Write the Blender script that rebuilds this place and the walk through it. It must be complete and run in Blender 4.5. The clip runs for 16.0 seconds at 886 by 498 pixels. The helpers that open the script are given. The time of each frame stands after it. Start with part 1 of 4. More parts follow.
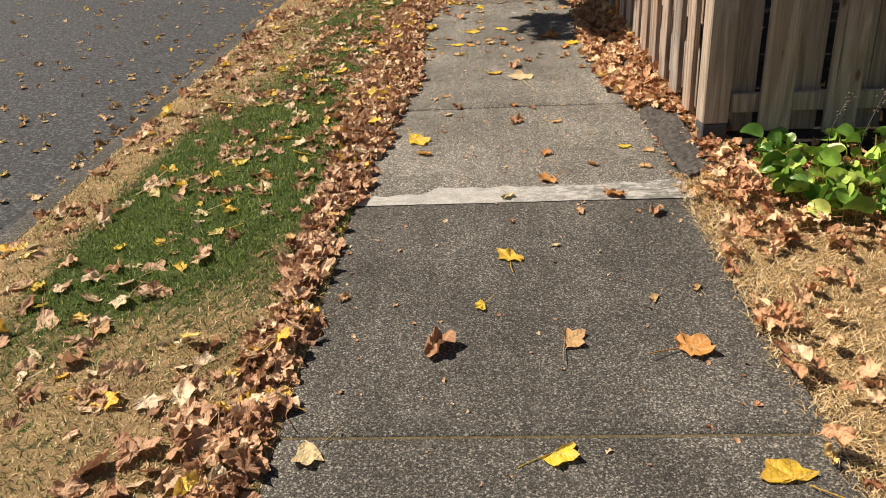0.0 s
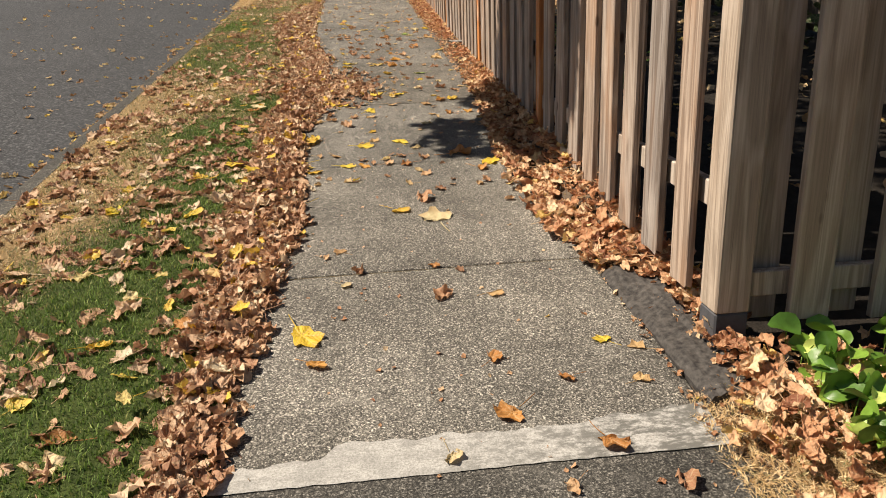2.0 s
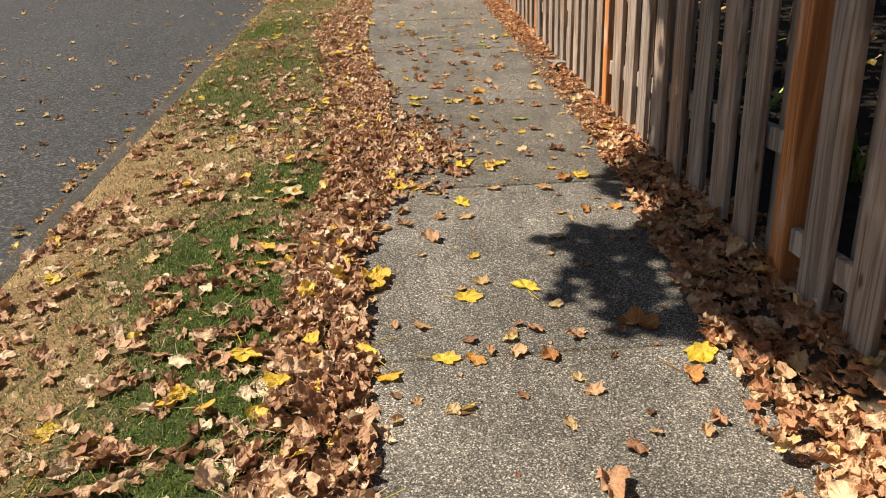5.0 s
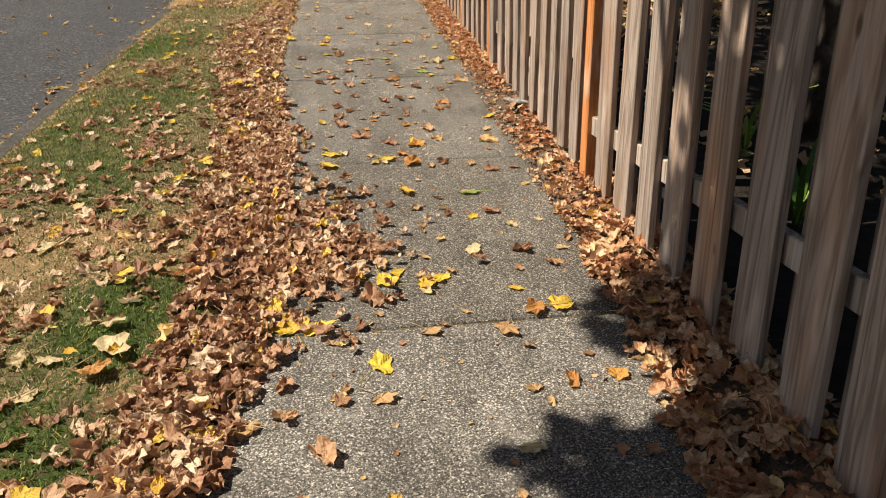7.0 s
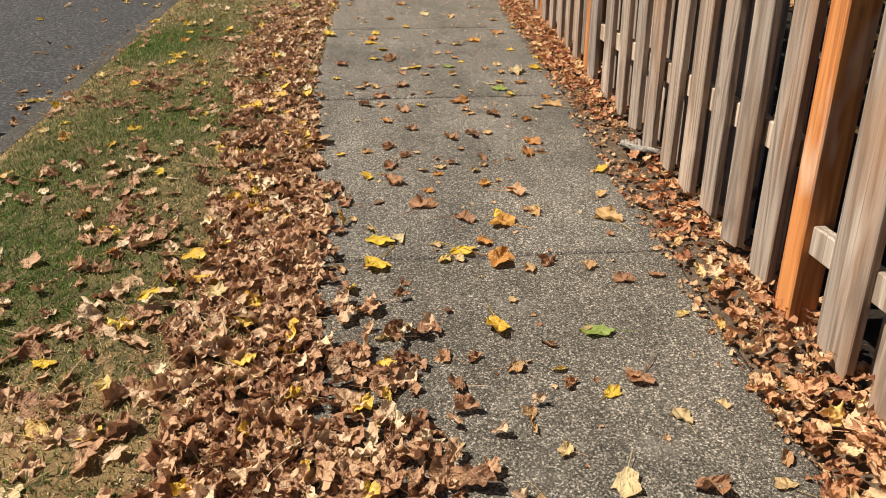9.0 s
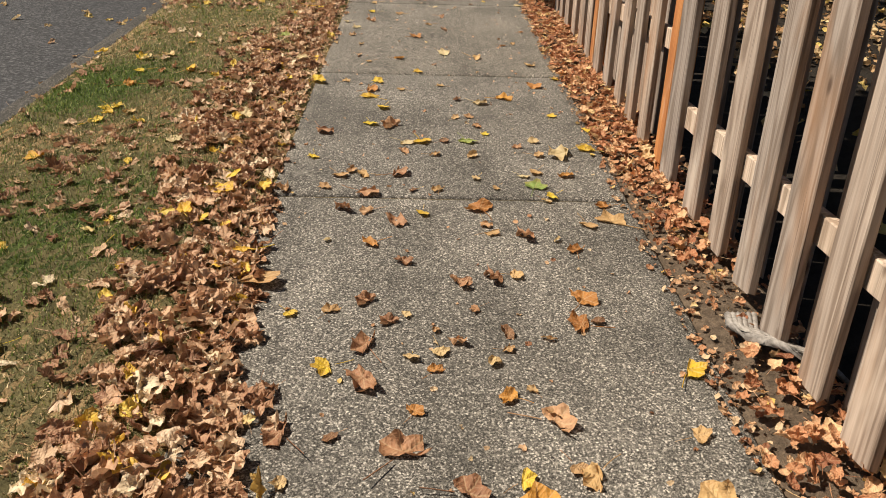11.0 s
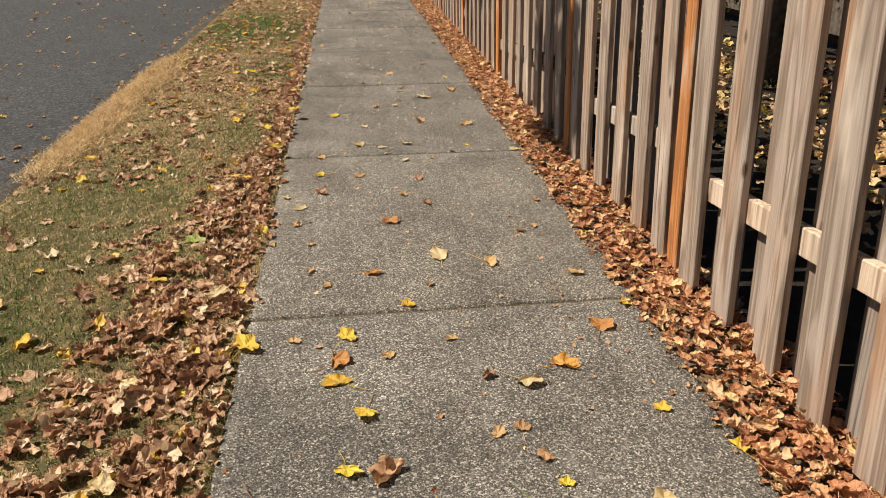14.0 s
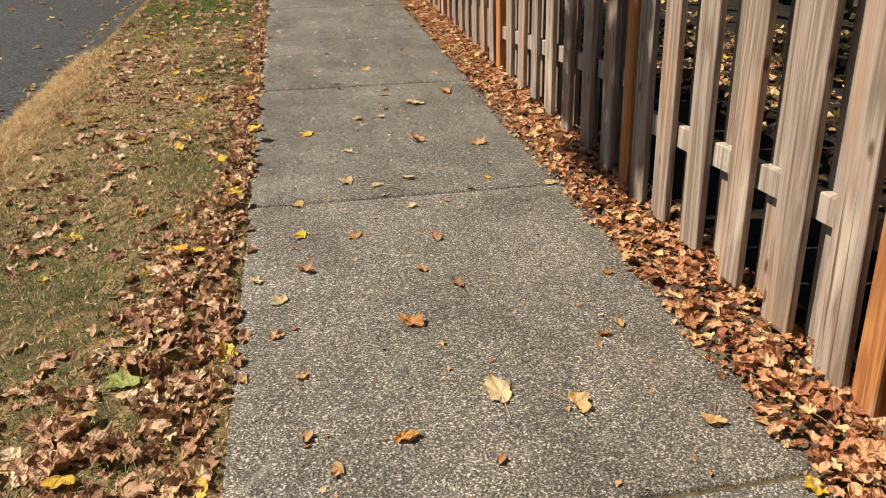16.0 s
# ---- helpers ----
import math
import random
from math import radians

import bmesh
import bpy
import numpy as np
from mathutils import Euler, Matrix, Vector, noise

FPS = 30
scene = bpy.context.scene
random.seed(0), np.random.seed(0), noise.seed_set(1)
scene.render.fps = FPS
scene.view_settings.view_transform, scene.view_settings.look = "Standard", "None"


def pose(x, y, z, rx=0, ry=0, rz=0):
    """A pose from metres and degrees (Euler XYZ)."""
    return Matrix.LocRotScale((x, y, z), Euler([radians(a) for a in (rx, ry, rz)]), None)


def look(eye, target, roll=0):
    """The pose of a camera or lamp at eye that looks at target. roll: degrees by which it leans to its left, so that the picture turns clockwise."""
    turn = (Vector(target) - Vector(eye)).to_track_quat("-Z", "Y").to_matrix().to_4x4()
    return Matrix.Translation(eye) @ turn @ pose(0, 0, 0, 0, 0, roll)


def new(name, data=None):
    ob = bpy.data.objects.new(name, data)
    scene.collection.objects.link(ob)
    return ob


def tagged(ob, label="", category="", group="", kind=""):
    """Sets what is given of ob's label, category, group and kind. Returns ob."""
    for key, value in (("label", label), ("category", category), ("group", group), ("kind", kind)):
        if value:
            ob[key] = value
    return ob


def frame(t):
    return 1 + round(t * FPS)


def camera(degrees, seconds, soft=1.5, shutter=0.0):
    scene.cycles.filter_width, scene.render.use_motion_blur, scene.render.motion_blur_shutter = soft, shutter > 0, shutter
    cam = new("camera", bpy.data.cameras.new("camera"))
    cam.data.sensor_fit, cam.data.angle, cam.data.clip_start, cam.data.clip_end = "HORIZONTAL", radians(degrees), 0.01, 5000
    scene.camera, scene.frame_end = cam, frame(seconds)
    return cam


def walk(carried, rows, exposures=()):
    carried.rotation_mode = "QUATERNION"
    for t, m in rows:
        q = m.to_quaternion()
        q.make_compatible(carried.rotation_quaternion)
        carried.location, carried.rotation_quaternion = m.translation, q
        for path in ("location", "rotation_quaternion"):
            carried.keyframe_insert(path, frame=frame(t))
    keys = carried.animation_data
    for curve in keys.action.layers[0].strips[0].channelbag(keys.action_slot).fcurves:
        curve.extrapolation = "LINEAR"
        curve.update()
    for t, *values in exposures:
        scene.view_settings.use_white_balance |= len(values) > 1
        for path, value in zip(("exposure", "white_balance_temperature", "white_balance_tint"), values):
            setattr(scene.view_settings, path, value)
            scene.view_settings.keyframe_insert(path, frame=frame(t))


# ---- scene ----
cam = camera(61.4, 16.0, 1.0)
PATH = [
    (0, (0.091, 0.025, 1.402), (-0.029, 1.864, 0.625), -2.8),
    (0.5, (0.052, 0.316, 1.426), (0.037, 2.176, 0.693), -3.3),
    (1, (0.08, 0.71, 1.485), (0.148, 2.583, 0.787), -3.5),
    (1.5, (0.032, 1.059, 1.506), (0.179, 2.943, 0.852), -3.0),
    (2, (-0.018, 1.424, 1.546), (0.178, 3.313, 0.92), -2.2),
    (2.5, (-0.027, 1.86, 1.586), (0.157, 3.741, 0.93), -2.4),
    (3, (-0.122, 2.275, 1.633), (0.044, 4.141, 0.934), -2.4),
    (3.5, (-0.176, 2.62, 1.699), (-0.016, 4.478, 0.977), -2.3),
    (4, (-0.171, 3.006, 1.732), (-0.021, 4.868, 1.017), -2.0),
    (4.5, (-0.21, 3.354, 1.81), (-0.1, 5.223, 1.107), -2.0),
    (4.7, (-0.243, 3.526, 1.837), (-0.152, 5.4, 1.144), -2.1),
    (6.8, (-0.021, 5.147, 1.989), (0.209, 7.006, 1.287), -1.1),
    (7, (0.01, 5.317, 1.991), (0.24, 7.172, 1.281), -0.9),
    (7.5, (0.037, 5.721, 2.04), (0.212, 7.578, 1.319), -0.5),
    (8, (-0.019, 6.11, 2.095), (0.122, 7.965, 1.361), -0.2),
    (8.2, (-0.04, 6.24, 2.1), (0.1, 8.093, 1.362), -0.2),
    (10.3, (0.001, 7.975, 2.218), (0.081, 9.77, 1.339), -0.5),
    (10.5, (0.039, 8.087, 2.249), (0.119, 9.888, 1.385), -0.1),
    (11, (0.108, 8.391, 2.25), (0.179, 10.221, 1.445), 1.8),
    (11.5, (0.164, 8.808, 2.314), (0.211, 10.649, 1.533), 2.3),
    (12, (0.209, 9.191, 2.356), (0.173, 11.046, 1.608), 1.3),
    (12.5, (0.202, 9.524, 2.389), (0.139, 11.4, 1.7), 0.3),
    (13, (0.05, 9.833, 2.453), (0.065, 11.728, 1.813), -0.2),
    (13.5, (-0.015, 10.185, 2.464), (0.119, 12.081, 1.843), -0.5),
    (14, (-0.081, 10.469, 2.503), (0.14, 12.356, 1.877), -0.9),
    (14.5, (-0.197, 10.793, 2.536), (0.073, 12.668, 1.894), -1.2),
    (15, (-0.241, 11.129, 2.548), (0.06, 12.992, 1.883), -1.0),
    (15.5, (-0.212, 11.463, 2.608), (0.105, 13.316, 1.923), -0.9),
    (16, (-0.229, 11.779, 2.623), (0.104, 13.618, 1.912), -1.6),
]
walk(cam, [(t, look(eye, target, roll)) for t, eye, target, roll in PATH], [(0, 0.66), (4.5, 0.63), (7, 0.68), (8, 0.62), (11, 0.48), (16, 0.5)])

# ---- light ----
SUN_TO = Vector((-0.60, 0.085, 0.795)).normalized()
sun = new("sun", bpy.data.lights.new("sun", "SUN"))
sun.data.energy, sun.data.angle, sun.data.color = 5.0, radians(0.55), (1.0, 0.885, 0.745)
sun.matrix_world = look(SUN_TO * 60, (0, 0, 0))
world = bpy.data.worlds.new("world")
scene.world = world
world.use_nodes = True
sky = world.node_tree.nodes.new("ShaderNodeTexSky")
sky.sky_type, sky.sun_disc = "NISHITA", False
sky.sun_elevation = math.asin(SUN_TO.z)
sky.sun_rotation = math.atan2(SUN_TO.x, SUN_TO.y)
world.node_tree.nodes["Background"].inputs[1].default_value = 0.037
world.node_tree.links.new(sky.outputs[0], world.node_tree.nodes["Background"].inputs[0])


# ---- materials ----
class Mat:
    """A small wrapper over a node tree."""
    def __init__(self, name, rough=0.85, spec=0.3):
        self.m = bpy.data.materials.new(name)
        self.m.use_nodes = True
        self.t = self.m.node_tree
        self.b = self.t.nodes["Principled BSDF"]
        self.b.inputs["Roughness"].default_value = rough
        self.b.inputs["Specular IOR Level"].default_value = spec

    def n(self, kind, **props):
        node = self.t.nodes.new(kind)
        for key, value in props.items():
            if key == "op":
                node.operation = value
            elif key == "blend":
                node.data_type, node.blend_type = "RGBA", value
        return node

    def ln(self, a, b):
        self.t.links.new(a, b)

    def coords(self, which="Object", scale=(1, 1, 1)):
        c, m = self.n("ShaderNodeTexCoord"), self.n("ShaderNodeMapping")
        self.ln(c.outputs[which], m.inputs[0])
        m.inputs["Scale"].default_value = scale
        return m.outputs[0]

    def pos(self, scale=(1, 1, 1)):
        c, m = self.n("ShaderNodeNewGeometry"), self.n("ShaderNodeMapping")
        self.ln(c.outputs["Position"], m.inputs[0])
        m.inputs["Scale"].default_value = scale
        return m.outputs[0]

    def noise(self, vec, scale, detail=4, rough=0.6, distort=0.0):
        x = self.n("ShaderNodeTexNoise")
        self.ln(vec, x.inputs["Vector"])
        x.inputs["Scale"].default_value, x.inputs["Detail"].default_value = scale, detail
        x.inputs["Roughness"].default_value, x.inputs["Distortion"].default_value = rough, distort
        return x.outputs[0]

    def ramp(self, fac, stops):
        r = self.n("ShaderNodeValToRGB")
        self.ln(fac, r.inputs[0])
        e = r.color_ramp.elements
        while len(e) < len(stops):
            e.new(0.5)
        for el, (p, c) in zip(e, stops):
            el.position = p
            el.color = (*c, 1) if len(c) == 3 else (c[0], c[0], c[0], 1)
        return r.outputs[0]

    def mix(self, fac, a, b, blend="MIX"):
        x = self.n("ShaderNodeMix", blend=blend)
        for sock, v in ((x.inputs[0], fac), (x.inputs[6], a), (x.inputs[7], b)):
            if isinstance(v, (int, float)):
                sock.default_value = v
            elif isinstance(v, tuple):
                sock.default_value = (*v, 1)
            else:
                self.ln(v, sock)
        return x.outputs[2]

    def done(self, colour, height=None, strength=0.5, dist=0.01):
        if isinstance(colour, tuple):
            self.b.inputs["Base Color"].default_value = (*colour, 1)
        else:
            self.ln(colour, self.b.inputs["Base Color"])
        if height is not None:
            bump = self.n("ShaderNodeBump")
            bump.inputs["Strength"].default_value, bump.inputs["Distance"].default_value = strength, dist
            self.ln(height, bump.inputs["Height"])
            self.ln(bump.outputs[0], self.b.inputs["Normal"])
        return self.m


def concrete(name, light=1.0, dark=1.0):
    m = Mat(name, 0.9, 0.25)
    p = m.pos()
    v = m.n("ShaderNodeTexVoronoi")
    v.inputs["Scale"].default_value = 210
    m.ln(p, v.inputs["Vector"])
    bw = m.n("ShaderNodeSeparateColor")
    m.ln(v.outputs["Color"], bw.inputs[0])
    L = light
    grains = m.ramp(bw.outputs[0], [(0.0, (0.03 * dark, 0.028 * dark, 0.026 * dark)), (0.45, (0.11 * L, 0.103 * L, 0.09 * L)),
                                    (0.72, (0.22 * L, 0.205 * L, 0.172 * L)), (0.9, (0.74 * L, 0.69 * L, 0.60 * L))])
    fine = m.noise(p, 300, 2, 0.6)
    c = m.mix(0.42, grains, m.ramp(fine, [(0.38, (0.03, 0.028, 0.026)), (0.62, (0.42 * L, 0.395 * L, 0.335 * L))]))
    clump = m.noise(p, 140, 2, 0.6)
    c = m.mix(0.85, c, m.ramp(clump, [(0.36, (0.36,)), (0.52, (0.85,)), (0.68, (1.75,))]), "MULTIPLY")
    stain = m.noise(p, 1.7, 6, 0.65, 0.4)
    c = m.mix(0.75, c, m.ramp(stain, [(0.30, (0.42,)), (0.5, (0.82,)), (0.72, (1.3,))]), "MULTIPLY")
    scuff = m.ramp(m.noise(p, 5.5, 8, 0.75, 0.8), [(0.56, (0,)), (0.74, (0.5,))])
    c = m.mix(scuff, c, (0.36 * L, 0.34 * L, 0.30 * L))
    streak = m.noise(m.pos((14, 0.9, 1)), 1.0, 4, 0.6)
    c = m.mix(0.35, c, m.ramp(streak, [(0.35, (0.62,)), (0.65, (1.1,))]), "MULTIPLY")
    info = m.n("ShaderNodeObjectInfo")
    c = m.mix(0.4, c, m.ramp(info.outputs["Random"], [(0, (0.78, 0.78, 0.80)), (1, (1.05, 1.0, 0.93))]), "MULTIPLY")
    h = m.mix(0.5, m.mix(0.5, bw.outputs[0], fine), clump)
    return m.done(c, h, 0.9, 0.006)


def asphalt():
    m = Mat("asphalt", 0.85, 0.3)
    p = m.pos()
    v = m.n("ShaderNodeTexVoronoi")
    v.inputs["Scale"].default_value = 75
    m.ln(p, v.inputs["Vector"])
    bw = m.n("ShaderNodeSeparateColor")
    m.ln(v.outputs["Color"], bw.inputs[0])
    c = m.ramp(bw.outputs[0], [(0, (0.014, 0.0145, 0.017)), (0.65, (0.033, 0.034, 0.037)), (0.93, (0.16, 0.16, 0.157))])
    c = m.mix(0.5, c, m.ramp(m.noise(p, 190, 3), [(0.36, (0.01, 0.01, 0.011)), (0.7, (0.105, 0.104, 0.102))]))
    c = m.mix(0.8, c, m.ramp(m.noise(p, 38, 4, 0.7), [(0.32, (0.5,)), (0.5, (0.95,)), (0.68, (1.7,))]), "MULTIPLY")
    c = m.mix(0.5, c, m.ramp(m.noise(p, 0.8, 5), [(0.3, (0.75,)), (0.7, (1.2,))]), "MULTIPLY")
    return m.done(c, m.mix(0.5, v.outputs["Distance"], m.noise(p, 150)), 0.9, 0.008)


def soil(name, a, b, scale=9.0):
    m = Mat(name, 0.95, 0.15)
    p = m.pos()
    c = m.ramp(m.noise(p, scale, 8, 0.7), [(0.28, a), (0.7, b)])
    c = m.mix(0.6, c, m.ramp(m.noise(p, 130, 4, 0.7), [(0.3, (0.5,)), (0.7, (1.3,))]), "MULTIPLY")
    return m.done(c, m.noise(p, 60, 6, 0.7), 0.9, 0.02)


def wood(name, stops, warm=0.6):
    """Weathered boards with the grain along z; random tint from board to board, orange patches, knots."""
    m = Mat(name, 0.8, 0.25)
    info = m.n("ShaderNodeObjectInfo")
    add = m.n("ShaderNodeVectorMath", op="ADD")
    mul = m.n("ShaderNodeVectorMath", op="SCALE")
    m.ln(info.outputs["Location"], mul.inputs[0])
    mul.inputs["Scale"].default_value = 7.3
    c0 = m.n("ShaderNodeTexCoord")
    m.ln(c0.outputs["Object"], add.inputs[0])
    m.ln(mul.outputs[0], add.inputs[1])

    def stretched(sx, sz):
        mp = m.n("ShaderNodeMapping")
        mp.inputs["Scale"].default_value = (sx, sx, sz)
        m.ln(add.outputs[0], mp.inputs[0])
        return mp.outputs[0]
    rings = m.noise(stretched(9, 0.55), 1.0, 3, 0.5, 1.2)
    wave = m.n("ShaderNodeMath", op="MULTIPLY")
    m.ln(rings, wave.inputs[0])
    wave.inputs[1].default_value = 34
    sn = m.n("ShaderNodeMath", op="SINE")
    m.ln(wave.outputs[0], sn.inputs[0])
    half = m.n("ShaderNodeMath", op="MULTIPLY_ADD")
    m.ln(sn.outputs[0], half.inputs[0])
    half.inputs[1].default_value, half.inputs[2].default_value = 0.5, 0.5
    fibre = m.noise(stretched(130, 3), 1.0, 6, 0.7, 0.4)
    c = m.ramp(half.outputs[0], stops)
    c = m.mix(0.55, c, m.ramp(fibre, [(0.32, (0.45,)), (0.6, (1.12,))]), "MULTIPLY")
    patch = m.ramp(m.noise(stretched(5, 1.1), 1.0, 4, 0.6), [(0.5, (0,)), (0.68, (1,))])
    pm = m.n("ShaderNodeMath", op="MULTIPLY")
    m.ln(patch, pm.inputs[0])
    pm.inputs[1].default_value = warm
    c = m.mix(pm.outputs[0], c, (0.44, 0.22, 0.09))
    pale = m.ramp(m.noise(stretched(6, 1.6), 1.3, 3, 0.5), [(0.58, (0,)), (0.75, (0.7,))])
    c = m.mix(pale, c, (0.66, 0.58, 0.49))
    vor = m.n("ShaderNodeTexVoronoi")
    vor.inputs["Scale"].default_value = 1.0
    m.ln(stretched(7, 3.0), vor.inputs["Vector"])
    crack = m.ramp(m.noise(stretched(75, 0.9), 1.0, 3, 0.55, 0.6), [(0.27, (0.85,)), (0.36, (0,))])
    c = m.mix(crack, c, (0.075, 0.052, 0.038))
    knot = m.ramp(vor.outputs["Distance"], [(0.05, (0.9,)), (0.11, (0,))])
    c = m.mix(knot, c, (0.10, 0.065, 0.045))
    c = m.mix(0.8, c, m.ramp(info.outputs["Random"], [(0, (0.70, 0.70, 0.72)), (0.35, (1.05, 0.97, 0.90)), (0.7, (0.85, 0.83, 0.82)), (1, (1.2, 1.05, 0.92))]), "MULTIPLY")
    return m.done(c, m.mix(0.6, half.outputs[0], fibre), 0.5, 0.004)


def leaf_mat(name, stops, island=True, rough=0.6, relief=1.0):
    m = Mat(name, rough, 0.35)
    if island:
        g = m.n("ShaderNodeNewGeometry").outputs["Random Per Island"]
    else:
        g = m.n("ShaderNodeObjectInfo").outputs["Random"]
    c = m.ramp(g, stops)
    p = m.pos()
    at = m.n("ShaderNodeAttribute")
    at.attribute_name = "leaf_plan"
    sep = m.n("ShaderNodeSeparateXYZ")
    m.ln(at.outputs["Vector"], sep.inputs[0])

    def calc(kind, a, b=None, c_=None):
        node = m.n("ShaderNodeMath", op=kind)
        for sock, v in zip(node.inputs, (a, b, c_)):
            if isinstance(v, (int, float)):
                sock.default_value = v
            elif v is not None:
                m.ln(v, sock)
        return node.outputs[0]
    far = calc("SQRT", calc("ADD", calc("MULTIPLY", sep.outputs[0], sep.outputs[0]), calc("MULTIPLY", sep.outputs[1], sep.outputs[1])))
    off = calc("MULTIPLY", calc("PINGPONG", calc("ARCTAN2", sep.outputs[0], sep.outputs[1]), 0.48), far)
    side_rib = calc("PINGPONG", calc("ADD", calc("MULTIPLY", far, 1.0), calc("MULTIPLY", off, -0.9)), 0.05)
    on = calc("GREATER_THAN", far, 0.03)
    rib = calc("MULTIPLY", m.ramp(off, [(0.006, (1,)), (0.02, (0,))]), on)
    rib2 = calc("MULTIPLY", m.ramp(side_rib, [(0.003, (0.5,)), (0.012, (0,))]), on)
    c = m.mix(0.65, c, m.ramp(m.noise(p, 32, 4, 0.65), [(0.3, (0.70, 0.60, 0.52)), (0.62, (1.12,))]), "MULTIPLY")
    rim = calc("MULTIPLY", m.ramp(far, [(0.34, (0,)), (0.52, (0.35,))]), on)
    c = m.mix(rim, c, (0.42, 0.2, 0.08))
    c = m.mix(calc("MULTIPLY", calc("MAXIMUM", rib, rib2), 0.45), c, m.mix(0.6, c, (0.80, 0.62, 0.36)))
    fold = calc("ADD", calc("MULTIPLY", calc("MULTIPLY", off, on), -5.0), calc("MULTIPLY", side_rib, 4.0))
    out = m.done(c, calc("ADD", fold, m.noise(p, 48, 3, 0.6, 1.2)), 0.65 * relief, 0.010)
    tr = m.n("ShaderNodeBsdfTranslucent")
    m.ln(c, tr.inputs[0])
    mixs = m.n("ShaderNodeMixShader")
    mixs.inputs[0].default_value = 0.22
    m.ln(m.b.outputs[0], mixs.inputs[1])
    m.ln(tr.outputs[0], mixs.inputs[2])
    m.ln(mixs.outputs[0], m.t.nodes["Material Output"].inputs[0])
    return out


def plain(name, a, b, scale=30, rough=0.7):
    m = Mat(name, rough, 0.3)
    p = m.pos()
    return m.done(m.ramp(m.noise(p, scale, 5), [(0.3, a), (0.7, b)]), m.noise(p, scale * 4), 0.4, 0.004)


CONCRETE = concrete("exposed_aggregate_concrete", 1.04, 0.85)
# Darker copy of the concrete for the slabs before y 3.4.
CONCRETE_DARK = concrete("darker_concrete", 0.52, 0.6)
CONCRETE_STAINED = concrete("stained_brown_concrete", 0.8, 0.75)
KERB = concrete("kerb_concrete", 0.42, 0.8)
ASPHALT = asphalt()
VERGE_SOIL = soil("dry_turf_soil", (0.16, 0.105, 0.05), (0.42, 0.30, 0.15), 6)
# Dark soil, with the yard's shade behind the fence also in its colour.
DARK_SOIL = soil("shade_darkened_bark_soil", (0.012, 0.01, 0.008), (0.045, 0.037, 0.029), 14)
BED_SOIL = soil("dusty_bed_soil", (0.06, 0.045, 0.032), (0.22, 0.165, 0.115), 30)
JOINT_FILL = soil("joint_dirt", (0.05, 0.04, 0.025), (0.26, 0.2, 0.1), 40)
GREY_WOOD = wood("weathered_grey_fir", [(0.0, (0.23, 0.185, 0.148)), (0.4, (0.315, 0.26, 0.215)), (1.0, (0.40, 0.345, 0.295))], 0.4)
RAIL_WOOD = wood("bleached_rail_fir", [(0.0, (0.30, 0.25, 0.20)), (0.5, (0.43, 0.375, 0.315)), (1.0, (0.54, 0.48, 0.41))], 0.1)
# Taupe boards, colour lifted to stand in for sky and bounce light.
SHADE_WOOD = wood("taupe_fir_with_fill_light", [(0.0, (0.33, 0.27, 0.21)), (0.5, (0.42, 0.35, 0.275)), (1.0, (0.48, 0.405, 0.325))], 0.12)
CEDAR = wood("new_orange_cedar", [(0.0, (0.38, 0.15, 0.05)), (0.5, (0.48, 0.205, 0.07)), (1.0, (0.54, 0.25, 0.09))], 0.3)
OLD_WOOD = plain("rotten_dark_timber", (0.018, 0.016, 0.015), (0.10, 0.09, 0.08), 42, 0.9)
ROOT_WOOD = plain("silvery_root_bark", (0.14, 0.125, 0.11), (0.42, 0.39, 0.35), 60)
POST_BASE = plain("dark_grey_post_paint", (0.045, 0.045, 0.05), (0.085, 0.085, 0.09), 20)
BARK = plain("bark", (0.05, 0.04, 0.03), (0.15, 0.125, 0.1), 18, 0.9)
def pale_lip():
    m = Mat("ground_down_pale_concrete", 0.9, 0.2)
    p = m.pos()
    c = m.ramp(m.noise(p, 150, 3, 0.7), [(0.3, (0.24, 0.23, 0.205)), (0.65, (0.50, 0.48, 0.44))])
    worn = m.ramp(m.noise(m.pos((1, 2.2, 1)), 13, 7, 0.75), [(0.44, (0,)), (0.56, (1,))])
    sep = m.n("ShaderNodeSeparateXYZ")
    m.ln(p, sep.inputs[0])
    side_ = m.n("ShaderNodeMapRange")
    m.ln(sep.outputs[0], side_.inputs[0])
    side_.inputs[1].default_value, side_.inputs[2].default_value = 0.0, 0.7
    side_.inputs[3].default_value, side_.inputs[4].default_value = 0.3, 0.95
    mu = m.n("ShaderNodeMath", op="MULTIPLY")
    m.ln(worn, mu.inputs[0])
    m.ln(side_.outputs[0], mu.inputs[1])
    c = m.mix(mu.outputs[0], c, (0.13, 0.125, 0.11))
    return m.done(c, m.noise(p, 200, 3), 0.4, 0.003)


WHITE_PATCH = pale_lip()
BROWN_PILE = leaf_mat("dry_brown_leaves", [(0, (0.20, 0.092, 0.048)), (0.2, (0.38, 0.20, 0.115)), (0.46, (0.53, 0.32, 0.19)), (0.7, (0.65, 0.44, 0.275)), (0.88, (0.76, 0.58, 0.40)), (0.965, (0.84, 0.72, 0.50)), (0.972, (0.78, 0.50, 0.06)), (1, (0.84, 0.64, 0.12))])
RUST_PILE = leaf_mat("tan_orange_leaves", [(0, (0.27, 0.105, 0.052)), (0.22, (0.51, 0.245, 0.12)), (0.5, (0.66, 0.385, 0.21)), (0.78, (0.76, 0.52, 0.31)), (0.95, (0.84, 0.66, 0.42)), (1, (0.80, 0.54, 0.12))])
